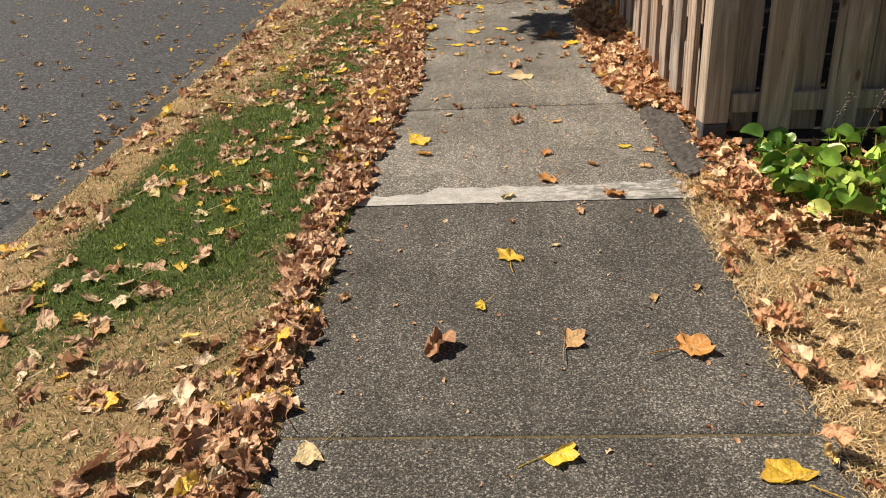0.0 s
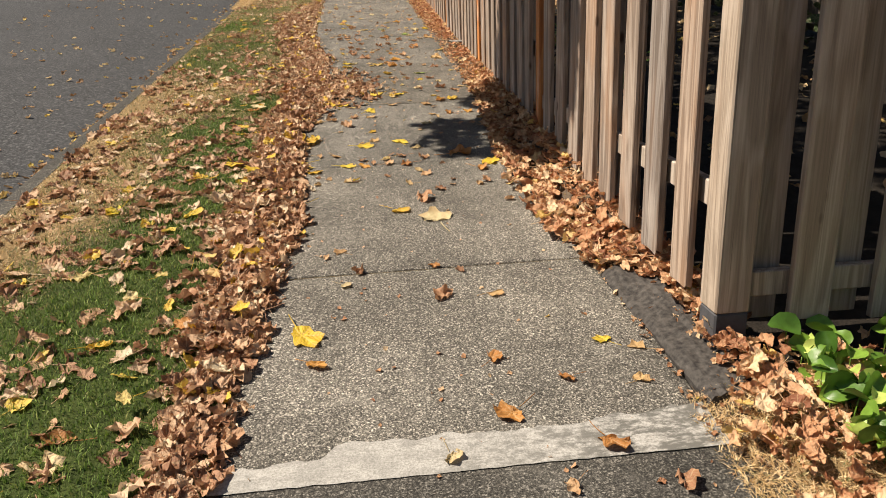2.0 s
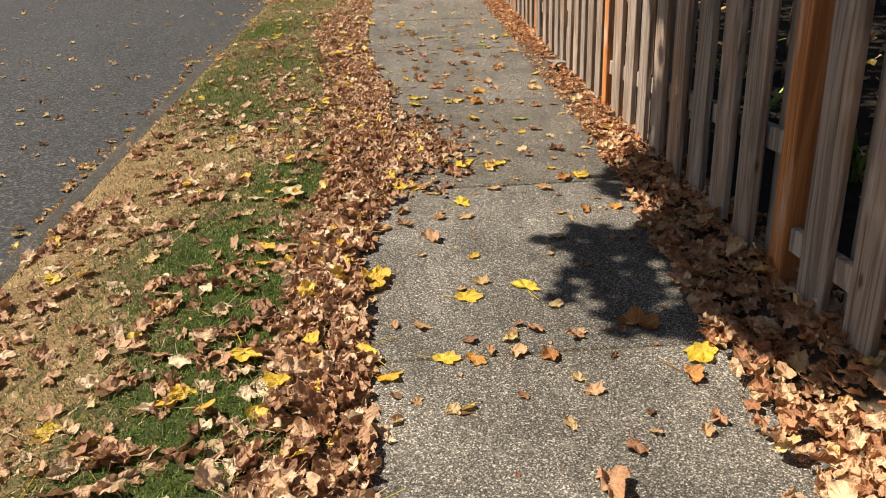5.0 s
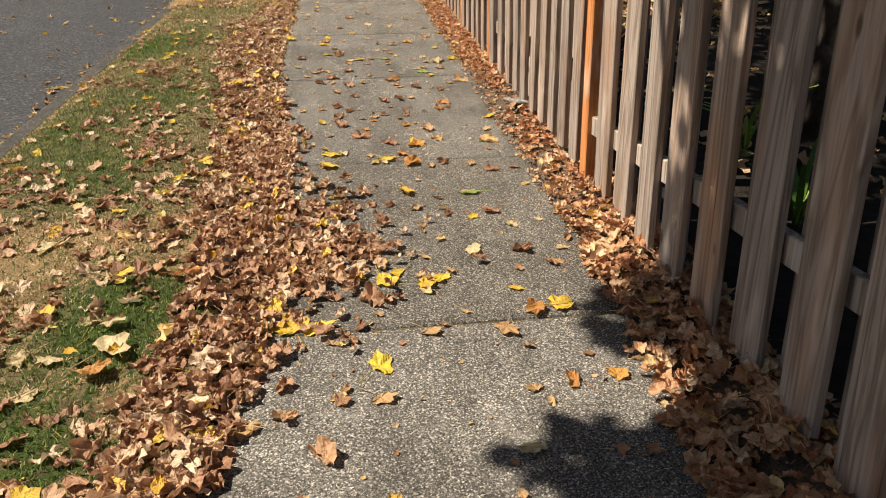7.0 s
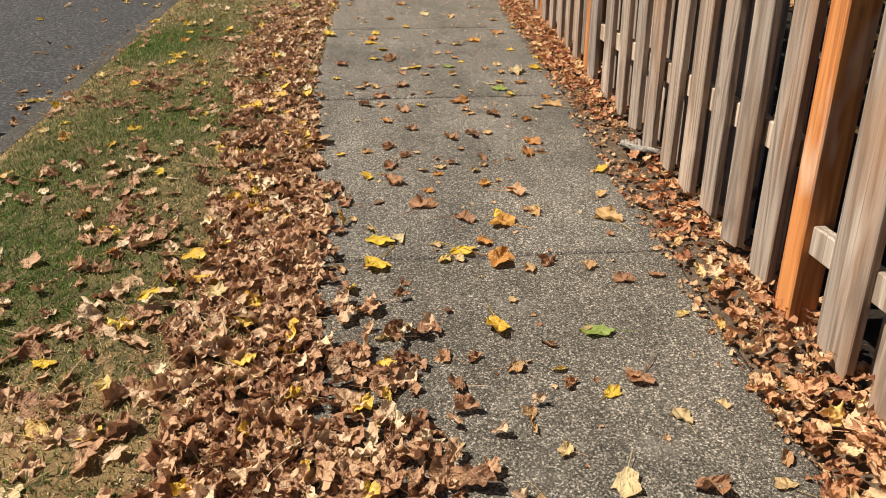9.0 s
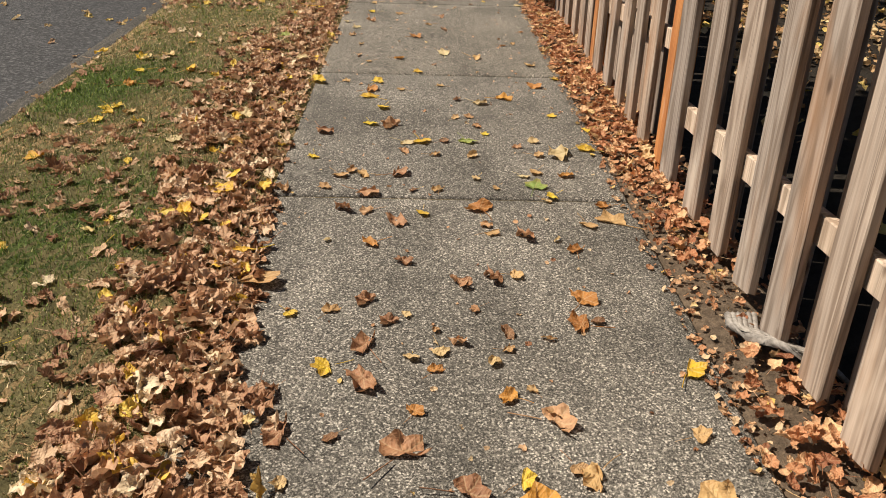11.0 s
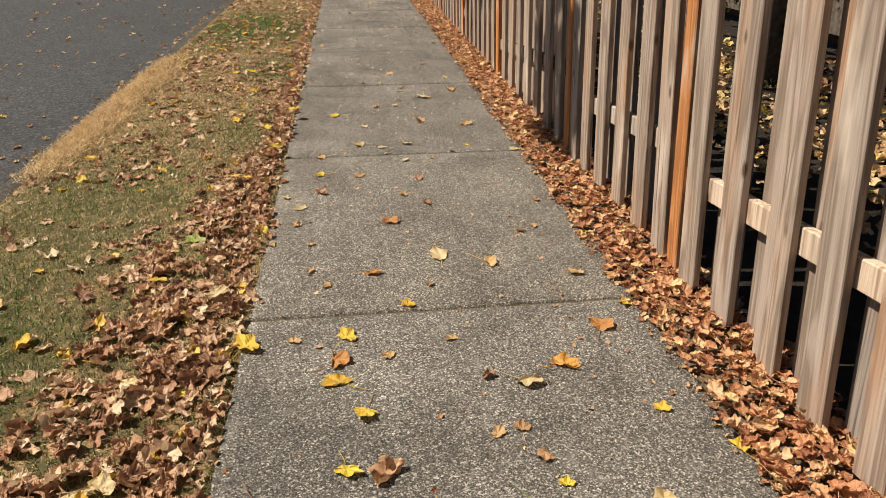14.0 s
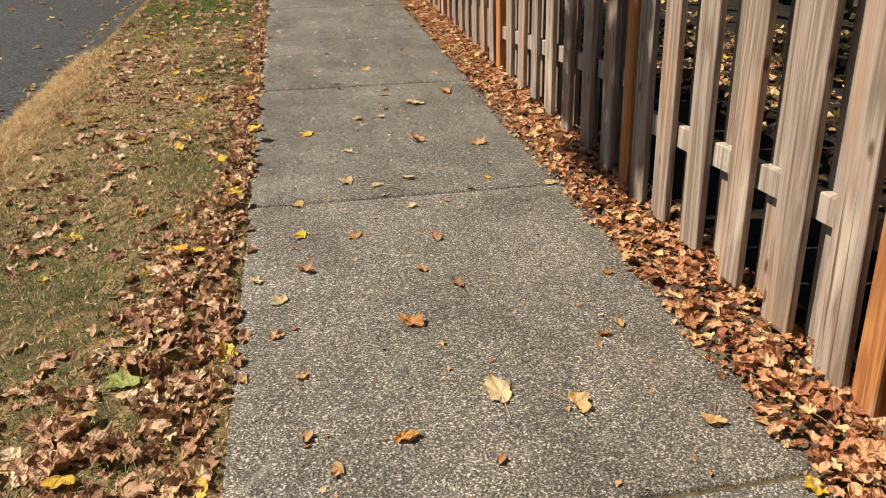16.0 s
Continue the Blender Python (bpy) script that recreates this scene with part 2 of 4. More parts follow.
RED_RUST = leaf_mat("red_rust_leaves", [(0, (0.26, 0.09, 0.045)), (0.22, (0.50, 0.215, 0.10)), (0.55, (0.67, 0.36, 0.19)), (0.82, (0.78, 0.52, 0.30)), (1, (0.84, 0.63, 0.30))])
YARD_PILE = leaf_mat("yellow_brown_yard_leaves", [(0, (0.28, 0.15, 0.07)), (0.4, (0.55, 0.36, 0.18)), (0.8, (0.74, 0.58, 0.32)), (1, (0.78, 0.58, 0.10))])
LEAF_MATS = {
    "brown": leaf_mat("dry_brown_leaf", [(0, (0.30, 0.15, 0.08)), (0.5, (0.48, 0.26, 0.14)), (1, (0.62, 0.40, 0.22))], False),
    "orange": leaf_mat("orange_leaf", [(0, (0.36, 0.15, 0.04)), (0.6, (0.52, 0.24, 0.06)), (1, (0.64, 0.33, 0.06))], False),
    "tan": leaf_mat("tan_leaf", [(0, (0.45, 0.27, 0.12)), (1, (0.64, 0.43, 0.19))], False),
    "pale": leaf_mat("pale_cream_leaf", [(0, (0.56, 0.44, 0.24)), (1, (0.70, 0.60, 0.34))], False),
    "yellow": leaf_mat("bright_yellow_leaf", [(0, (0.62, 0.38, 0.03)), (1, (0.78, 0.60, 0.05))], False, 0.5),
    "green": leaf_mat("half_green_leaf", [(0, (0.22, 0.32, 0.07)), (1, (0.34, 0.40, 0.1))], False, 0.5)}
GRASS_GREEN = leaf_mat("green_grass", [(0, (0.065, 0.12, 0.02)), (0.5, (0.155, 0.255, 0.045)), (0.85, (0.29, 0.39, 0.085)), (1, (0.48, 0.48, 0.18))])
GRASS_STRAW = leaf_mat("straw_grass", [(0, (0.40, 0.27, 0.11)), (0.5, (0.70, 0.51, 0.26)), (1, (0.92, 0.76, 0.48))])
GRASS_OLIVE = leaf_mat("half_dry_grass", [(0, (0.10, 0.125, 0.04)), (0.6, (0.25, 0.26, 0.11)), (1, (0.52, 0.45, 0.24))])
PLANT_LEAF = leaf_mat("glossy_green_leaf", [(0, (0.05, 0.12, 0.018)), (0.4, (0.18, 0.33, 0.045)), (0.75, (0.34, 0.50, 0.08)), (1, (0.56, 0.66, 0.18))], False, 0.35, 0.15)
HEDGE_LEAF = leaf_mat("dark_hedge_leaves", [(0, (0.02, 0.045, 0.012)), (1, (0.06, 0.11, 0.03))])
CROWN_LEAF = leaf_mat("autumn_crown_leaves", [(0, (0.10, 0.16, 0.03)), (1, (0.45, 0.33, 0.06))])


# ---- mesh helpers ----
def part(name, bm, material, parent=None, label=""):
    me = bpy.data.meshes.new(name)
    bm.to_mesh(me)
    bm.free()
    return hang(name, me, material, parent, label)


def hang(name, me, material=None, parent=None, label=""):
    if material and not me.materials:
        me.materials.append(material)
    ob = new(name, me)
    ob.parent = parent
    return tagged(ob, label)


def arrays(name, verts, tris, material=None, parent=None, smooth=True, index=None, mats=()):
    """One mesh object from numpy arrays of vertices and triangles."""
    me = bpy.data.meshes.new(name)
    n, k = len(verts), len(tris)
    me.vertices.add(n)
    me.vertices.foreach_set("co", np.asarray(verts, np.float32).ravel())
    me.loops.add(3 * k)
    me.loops.foreach_set("vertex_index", np.asarray(tris, np.int32).ravel())
    me.polygons.add(k)
    me.polygons.foreach_set("loop_start", np.arange(0, 3 * k, 3, dtype=np.int32))
    me.polygons.foreach_set("use_smooth", np.full(k, smooth))
    for x in mats:
        me.materials.append(x)
    if index is not None:
        me.polygons.foreach_set("material_index", np.asarray(index, np.int32))
    me.update(calc_edges=True)
    return hang(name, me, material, parent)


def box(sx, sy, sz, bevel=0.004):
    bm = bmesh.new()
    bmesh.ops.create_cube(bm, size=1, matrix=Matrix.Diagonal((sx, sy, sz, 1)))
    if bevel:
        bmesh.ops.bevel(bm, geom=bm.edges[:], offset=bevel, segments=1, affect="EDGES")
    return bm


def grid_sheet(name, xs, ys, height, material):
    verts = [(x, y, height(x, y)) for y in ys for x in xs]
    w = len(xs)
    tris = []
    for j in range(len(ys) - 1):
        for i in range(w - 1):
            a = j * w + i
            tris += [(a, a + 1, a + w + 1), (a, a + w + 1, a + w)]
    return arrays(name, verts, tris, material)


def tube(points, radii, sides=6):
    """A bent, tapered tube through points."""
    bm = bmesh.new()
    rings = []
    for i, p in enumerate(points):
        p = Vector(p)
        d = (Vector(points[min(i + 1, len(points) - 1)]) - Vector(points[max(i - 1, 0)])).normalized()
        u = d.orthogonal().normalized()
        v = d.cross(u)
        rings.append([bm.verts.new(p + radii[i] * (u * math.cos(a) + v * math.sin(a))) for a in np.linspace(0, 2 * math.pi, sides, False)])
    for r, s in zip(rings, rings[1:]):
        for k in range(sides):
            f = bm.faces.new((r[k], r[(k + 1) % sides], s[(k + 1) % sides], s[k]))
            f.smooth = True
    bm.faces.new(rings[0][::-1])
    bm.faces.new(rings[-1])
    bmesh.ops.recalc_face_normals(bm, faces=bm.faces[:])
    return bm


# ---- plan ----
RISE = 0.11
LEFT, RIGHT, KERB_IN, KERB_OUT = -0.53, 1.03, -2.0, -2.13
rng = np.random.default_rng(7)


def gz(y):
    """Height of the pavement along the hill."""
    return RISE * np.clip(y, -70, 110) - 0.10


def bank(y):
    """How far the bed by the fence lies above the pavement."""
    return np.interp(y, [2.9, 3.4, 4.4, 5.0, 5.5, 8.5, 10.5, 14], [0.0, 0.05, 0.06, 0.11, 0.13, 0.06, 0.03, 0.03])


def fence_x(y):
    return 1.14 + 0.009 * (y - 4)


def wob(x, y, s=1.0):
    return noise.noise(Vector((x * s, y * s, 3.7)))


# ---- ground, road, kerb ----
def ground_height(x, y):
    z = float(gz(y))
    if x < KERB_OUT + 0.01:
        return z - 0.30
    if x < LEFT - 0.05:
        return z - 0.06
    if x < RIGHT + 0.005:
        return z - 0.12
    return z - 0.015 + float(bank(y)) * min(1, max(0, (x - RIGHT) / 0.12)) + 0.02 * wob(x, y, 2.5)


xs = [-600, -120, -30, -12, -2.5, KERB_OUT, -1.99, -1.2, LEFT - 0.06, LEFT - 0.03, 1.0, 1.035] + list(np.arange(1.06, 2.6, 0.06)) + [2.9, 3.3, 4, 5, 7, 12, 40, 150, 600]
ys = [-600, -200, -70, -20, -6] + list(np.arange(-2, 24, 0.12)) + [26, 30, 40, 70, 110, 200, 600]
ground = tagged(grid_sheet("ground", xs, ys, ground_height, DARK_SOIL), "dark bark soil sloping up the hill, darkened further for yard shade", "ground", kind="structure")
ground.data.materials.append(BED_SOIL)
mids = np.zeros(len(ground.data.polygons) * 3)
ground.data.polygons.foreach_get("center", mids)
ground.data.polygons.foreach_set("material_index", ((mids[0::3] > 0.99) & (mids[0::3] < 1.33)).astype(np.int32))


def road_height(x, y):
    d = KERB_OUT - x
    return float(gz(y)) - 0.125 + 0.02 * min(d, 3.5) + 0.004 * wob(x, y, 1.3)


tagged(grid_sheet("road", list(np.linspace(-9.2, KERB_OUT, 22)), [-200, -70] + list(np.arange(-20, 40, 0.4)) + [70, 110], road_height, ASPHALT),
       "dark grey worn asphalt street", "road", kind="structure")


def kerb(name, x0, x1, label):
    lip = [(x0, -0.34), (x0, -0.03), (x0 + 0.012 * (1 if x1 > x0 else -1), -0.008), (x0 + 0.035 * (1 if x1 > x0 else -1), 0.0), (x1, 0.004), (x1, -0.34)]
    verts, tris, k = [], [], len(lip)
    yy = [-70, -20] + list(np.arange(-4, 34, 0.25)) + [70, 110]
    for y in yy:
        for i, (x, z) in enumerate(lip):
            j = 0.006 * wob(x * 3 + i, y, 3.0) if 0 < i < 5 else 0
            verts.append((x + j, y, float(gz(y)) + z + j * 0.7))
    for r in range(len(yy) - 1):
        for i in range(k - 1):
            a = r * k + i
            tris += [(a, a + 1, a + k + 1), (a, a + k + 1, a + k)]
    return tagged(arrays(name, verts, tris, KERB, smooth=False), label, "kerb", kind="structure")


kerb("kerb", KERB_OUT, KERB_IN, "worn grey concrete kerb beside the grass verge")
kerb("kerb", -9.2, -9.35, "worn grey concrete kerb across the street")


TURF_GREEN = soil("green_turf_thatch", (0.025, 0.04, 0.01), (0.10, 0.13, 0.035), 12)
TURF_OLIVE = soil("olive_turf_thatch", (0.06, 0.055, 0.025), (0.22, 0.185, 0.085), 10)
PATCHES = [(-1.25, 3.1, 0.62, 1.0), (-0.8, 3.6, 0.35, 0.9), (-1.0, 4.7, 0.5, 0.9), (-1.35, 3.9, 0.45, 0.7), (-1.3, 2.4, 0.4, 0.7), (-0.95, 5.6, 0.4, 0.7), (-0.85, 7.95, 0.28, 1.0), (-1.1, 7.05, 0.4, 0.9), (-0.9, 6.7, 0.3, 0.6),
           (-0.85, 6.2, 0.35, 0.7), (-1.2, 9.4, 0.4, 0.6), (-1.5, 10.8, 0.5, 0.55), (-1.8, 12.6, 0.35, 1.0), (-1.1, 11.2, 0.5, 0.6), (-1.6, 9.6, 0.4, 0.6), (-1.5, 14.5, 0.7, 0.6),
           (-0.75, 18.2, 0.35, 0.7), (-1.2, 21.0, 1.0, 0.9), (-1.75, 10.2, 0.3, 0.6), (-1.5, 13.2, 0.4, 0.5), (-0.7, 17.9, 0.3, 0.8), (-0.8, 15.9, 0.3, 0.6)]


def greenness(x, y):
    """How green the turf is, from bare straw at 0 to lush at 1."""
    g = np.zeros(len(x)) + 0.06
    for px, py, r, k in PATCHES:
        g += k * np.exp(-((x - px) ** 2 + ((y - py) * 0.8) ** 2) / (r * r))
    edge = np.interp(y, [0, 8.5, 9.5, 14.8, 15.4, 18.6, 19.4], [0.28, 0.25, 0.0, 0.0, 0.3, 0.3, 0.05])
    g *= np.clip((x - KERB_IN - edge) / 0.12, 0, 1)
    g *= np.interp(y, [8.6, 9.4, 12.0, 12.3, 13.0, 13.3, 18.6, 19.6], [1, 0.7, 0.7, 1, 1, 0.5, 0.5, 1])
    return g * (1 - 0.8 * np.exp(-((x + 1.0) ** 2 + (y - 2.0) ** 2) / 0.25))


def verge_height(x, y):
    if x > LEFT:
        return float(gz(y)) - 0.005
    e = min(1.0, (x - KERB_IN) / 0.12, (LEFT - x) / 0.4)
    return float(gz(y)) + 0.002 + 0.035 * max(0, e) + 0.018 * wob(x, y, 2.2) * max(0, e)


verge = grid_sheet("grass_verge", list(np.linspace(KERB_IN + 0.002, LEFT - 0.004, 50)) + [LEFT + 0.009], [-70, -20] + list(np.arange(-3, 30, 0.06)) + [45, 70, 110], verge_height, VERGE_SOIL)
tagged(verge, "strip of patchy dry turf between kerb and pavement", "verge", kind="structure")
verge.data.materials.append(TURF_GREEN)
verge.data.materials.append(TURF_OLIVE)
mids = np.zeros(len(verge.data.polygons) * 3)
verge.data.polygons.foreach_get("center", mids)
mids = mids.reshape(-1, 3)
lush = greenness(mids[:, 0], mids[:, 1]) + rng.normal(0, 0.16, len(mids))
verge.data.polygons.foreach_set("material_index", np.where(lush > 0.62, 1, np.where(lush + 0.25 * (mids[:, 1] > 8.8) > 0.34, 2, 0)).astype(np.int32))



# ---- fence ----
POSTS = [6.36, 8.94, 11.70, 13.33, 15.03, 17.45, 19.8, 22.2, 24.6, 27.0]
RAIL_TOP = [(0.918, 0.948), (1.27, 1.28), (1.49, 1.575), (1.825, 1.86), (1.95, 2.0), (2.14, 2.185), (2.41, 2.44), (2.67, 2.7), (2.93, 2.96), (3.2, 3.23)]
PICKETS = [
    [3.98, 4.29, 4.60, 4.90, 5.18, 5.48, 5.80, 6.09],
    [6.66, 6.93, 7.23, 7.52, 7.81, 8.09, 8.37, 8.65],
    [9.12, 9.37, 9.61, 9.85, 10.10, 10.36, 10.62, 10.90, 11.20, 11.54],
    [12.00, 12.28, 12.56, 12.88, 13.17],
    [13.48, 13.76, 14.06, 14.36, 14.64, 14.87],
    [15.25, 15.56, 15.87, 16.19, 16.50, 16.82, 17.13]]
TALL, THICK = 1.78, 0.03


def picket_mesh(width, seed):
    r = random.Random(seed)
    bm = box(THICK, width, TALL, 0.0035)
    for v in bm.verts:
        v.co.z += TALL / 2
        if v.co.z < 0.1:
            v.co.z += 0.012 * r.uniform(-1, 1)
    me = bpy.data.meshes.new("picket")
    bm.to_mesh(me)
    bm.free()
    me.materials.append(GREY_WOOD)
    return me


PICKET_MESHES = [picket_mesh(w, i) for i, w in enumerate((0.150, 0.158, 0.165, 0.17, 0.155))]
NARROW_MESHES = [picket_mesh(w, i + 5) for i, w in enumerate((0.122, 0.13, 0.138, 0.128))]
BACK_MESHES = [picket_mesh(w, i + 9) for i, w in enumerate((0.12, 0.128, 0.135))]
WIDE_BACK = [picket_mesh(w, i + 15) for i, w in enumerate((0.148, 0.156, 0.164, 0.172, 0.18))]
CEDAR_MESH = bpy.data.meshes.new("post")
_b = box(0.095, 0.095, 2.2, 0.005)
_b.to_mesh(CEDAR_MESH)
_b.free()
CEDAR_MESH.materials.append(CEDAR)


def put(name, me, parent, x, y, z, lean=0.0, tilt=0.0, turn=0.0):
    ob = new(name, me)
    ob.parent = parent
    ob.matrix_basis = pose(x, y, z, lean, tilt, turn)
    return ob


def fence_panel(y0, y1, tops, centres, r):
    panel = new("board_fence")
    tagged(panel, "weathered grey fir board fence panel, pickets on both faces", "fence", "fence along the pavement")
    for c in centres:
        foot = float(gz(c)) + float(np.interp(c, [4, 8.5, 12, 15], [0.17, 0.10, 0.055, 0.06])) + r.uniform(-0.012, 0.012)
        put("picket", r.choice(PICKET_MESHES if c < 8.9 or 11.5 < c < 11.6 else NARROW_MESHES), panel, fence_x(c) + THICK / 2 + 0.003 * r.uniform(-1, 1), c, foot, r.uniform(-0.7, 0.7), r.uniform(-0.4, 0.4), r.uniform(-1.5, 1.5))
    edges = [y0 + 0.05] + list(centres) + [y1 - 0.05]
    for a, b in zip(edges, edges[1:]):
        if b - a > 0.24:
            c = (a + b) / 2
            foot = float(gz(c)) + float(np.interp(c, [4, 8.5, 12, 15], [0.13, 0.08, 0.05, 0.05])) + r.uniform(-0.015, 0.015)
            put("picket", r.choice(BACK_MESHES) if c < 8.9 else WIDE_BACK[int(min(4, max(0, (b - a - 0.13 - 0.13) / 0.008)))], panel, fence_x(c) + 0.078 + THICK / 2, c, foot, r.uniform(-0.7, 0.7), 0, r.uniform(-1, 1))
    for rise in (0.0, 1.0):
        n = y1 - y0
        bm = box(0.038, n - 0.1, 0.092, 0.004)
        rail = part("rail", bm, RAIL_WOOD, panel, "bleached fir rail")
        mid = (y0 + y1) / 2
        ang = math.degrees(math.atan2(tops[1] - tops[0], n))
        rail.matrix_basis = pose(fence_x(mid) + 0.056, mid, sum(tops) / 2 - 0.046 + rise, ang, 0, 0)
    return panel


pr = random.Random(4)
bounds = [3.75] + POSTS
for i, (y0, y1) in enumerate(zip(bounds, bounds[1:])):
    cs = PICKETS[i] if i < len(PICKETS) else list(np.arange(y0 + 0.2, y1 - 0.1, 0.3))
    fence_panel(y0, y1, RAIL_TOP[i], cs, pr)
for y in POSTS:
    p = tagged(put("fence_post", CEDAR_MESH, None, fence_x(y) + 0.05, y, float(gz(y)) + 0.98, 0, 0, pr.uniform(-1, 1)),
               "new orange cedar fence post set between grey pickets", "post", "fence posts")

# corner post with its dark foot
corner = new("corner_post")
corner.location = (1.215, 3.745, float(gz(3.75)))
tagged(corner, "square taupe wooden corner post with a dark painted foot", "post")
for nm, sx, z0, z1, mt, lb in (("post", 0.125, 0.175, 1.95, SHADE_WOOD, ""), ("foot", 0.121, -0.15, 0.1745, POST_BASE, "dark grey painted foot")):
    o = part(nm, box(sx, sx, z1 - z0, 0.006), mt, corner, lb)
    o.location = (0, 0, (z0 + z1) / 2)

# the fence that turns away from the pavement
side = tagged(new("board_fence"), "shaded taupe board fence panel turning away from the pavement", "fence")
side_mesh = bpy.data.meshes.new("picket")
_b = box(0.148, THICK, TALL, 0.0035)
bmesh.ops.translate(_b, verts=_b.verts[:], vec=(0, 0, TALL / 2))
_b.to_mesh(side_mesh)
_b.free()
side_mesh.materials.append(SHADE_WOOD)
for i in range(12):
    x = 1.495 + 0.31 * i
    put("picket", side_mesh, side, x, 3.69, float(gz(3.7)) + 0.13 + 0.01 * pr.uniform(-1, 1), 0, pr.uniform(-0.6, 0.6))
    put("picket", side_mesh, side, x - 0.152, 3.775, float(gz(3.7)) + 0.12, 0, pr.uniform(-0.6, 0.6))
for rise in (0.27, 1.55):
    rail = part("rail", box(3.8, 0.038, 0.092), SHADE_WOOD, side)
    rail.location = (3.19, 3.733, float(gz(3.7)) + rise)

# ---- timber edging and root ----
bm = bmesh.new()
bmesh.ops.create_grid(bm, x_segments=10, y_segments=40, size=0.5, matrix=Matrix.Diagonal((0.20, 0.95, 1, 1)))
res = bmesh.ops.extrude_face_region(bm, geom=bm.faces[:])
for v in [g for g in res["geom"] if isinstance(g, bmesh.types.BMVert)]:
    e = min(1, (0.1001 - abs(v.co.x)) / 0.02)
    v.co.z += 0.075 + 0.02 * e + 0.012 * noise.noise(Vector((v.co.x * 90, v.co.y * 7, 0))) + 0.02 * wob(v.co.x * 9, v.co.y * 5)
    v.co.x += 0.018 * wob(0.3, v.co.y, 5)
bmesh.ops.recalc_face_normals(bm, faces=bm.faces[:])
edging = part("timber_edging", bm, OLD_WOOD)
edging.matrix_basis = pose(1.12, 3.93, float(gz(3.93)) - 0.045, 6.3, -12, 2)
tagged(edging, "dark rotten timber edging half buried in leaves", "edging")

root = tagged(new("tree_root"), "silvery exposed tree root curling out of the soil", "root")
root.location = (1.19, 10.36, float(gz(10.36)) + 0.045)
rr = random.Random(2)
for k in range(6):
    off = 0.017 * (k - 2.5)
    pts = [(0.02 + off * 0.5, 0.20, -0.02), (-0.03 + off, 0.13, 0.025), (-0.06 + off, 0.04, 0.035 - 0.004 * k), (-0.03 + off, -0.05 - off * 0.6, 0.035), (0.04 + off * 0.4, -0.10 - off, 0.03), (0.13, -0.125 - off * 0.7, 0.01), (0.2, -0.13 - off * .5, -0.05)]
    part("strand", tube(pts, [0.008, 0.012, 0.014, 0.014, 0.013, 0.012, 0.008], 6), ROOT_WOOD, root)


# ---- leaves ----
def leaf_shape(seed, curl, crumple, stem=True, lobes=5):
    """A lobed leaf one unit long: three rings of vertices round its middle, folded and curled."""
    r = np.random.default_rng(seed)
    n = 24
    a = np.linspace(-math.pi, math.pi, n, False) + math.pi / n
    rad = np.full(n, 0.36)
    tips = {5: [(0, 0.56), (0.95, 0.52), (-0.95, 0.52), (1.95, 0.42), (-1.95, 0.42)], 3: [(0, 0.56), (1.2, 0.46), (-1.2, 0.46)], 1: [(0, 0.5)]}[lobes]
    for ta, tr in tips:
        d = np.abs((a - ta + math.pi) % (2 * math.pi) - math.pi)
        rad = np.maximum(rad, tr * np.clip(1 - d / (0.8 if lobes > 1 else 2.6), 0, 1) ** 0.45 * (1 + r.uniform(-0.1, 0.1)))
    rad *= 1 + r.uniform(-0.10, 0.10, n)
    verts = [np.zeros((1, 3))]
    for f in (0.45, 0.78, 1.0):
        verts.append(np.stack([rad * f * np.sin(a), rad * f * np.cos(a), np.zeros(n)], 1))
    v = np.concatenate(verts)
    tris = [(0, 1 + i, 1 + (i + 1) % n) for i in range(n)]
    for k in (0, 1):
        o = 1 + k * n
        for i in range(n):
            j = (i + 1) % n
            tris += [(o + i, o + n + i, o + n + j), (o + i, o + n + j, o + j)]
    x, y = v[:, 0].copy(), v[:, 1].copy()
    d = np.hypot(x, y)
    ph = r.uniform(0, 6.28, 6)
    v[:, 2] = 0.25 * curl * (np.abs(x) ** 1.3 + r.uniform(0.0, 0.8) * d ** 2)
    v[:, 2] += crumple * (0.10 * np.sin(8 * x + ph[0]) * np.cos(7 * y + ph[1]) + 0.07 * np.sin(13 * y + ph[2] + 6 * x) + 0.05 * np.sin(19 * x + ph[3])) * (0.35 + d)
    v[:, 2] += (0.04 + 0.09 * crumple) * np.cos(6 * np.arctan2(x, y) + 0.4 * ph[4]) * d
    t0, k = r.uniform(0, math.pi), curl * r.uniform(1.2, 3.4)
    c0, s0 = math.cos(t0), math.sin(t0)
    p, q, h = x * c0 + y * s0, -x * s0 + y * c0, v[:, 2].copy()
    turn = k * (p + 0.5 * r.uniform(-1, 1) * q) * np.where(p > 0, 1, r.uniform(0.0, 0.9))
    p, h = np.sin(turn) / k - h * np.sin(turn), (1 - np.cos(turn)) / k + h * np.cos(turn)
    v[:, 0], v[:, 1], v[:, 2] = p * c0 - q * s0, p * s0 + q * c0, h
    if stem:
        b = len(v)
        ys = np.array([-0.24, -0.45, -0.68, -0.9])
        bend = r.uniform(-0.3, 0.3)
        for q in ys:
            t = -q - 0.24
            for w, h in ((-0.012, 0), (0.012, 0), (0, 0.02)):
                v = np.vstack([v, [w + bend * t * t, q, h + 0.01 + 0.12 * curl * t]])
        for k in range(3):
            for i in range(3):
                p, q = b + 3 * k + i, b + 3 * k + (i + 1) % 3
                tris += [(p, q, q + 3), (p, q + 3, p + 3)]
    v[:, 2] -= np.percentile(v[:, 2], 12)
    plan = np.zeros((len(v), 2))
    plan[:len(x), 0], plan[:len(x), 1] = x, y
    return v, np.array(tris), plan


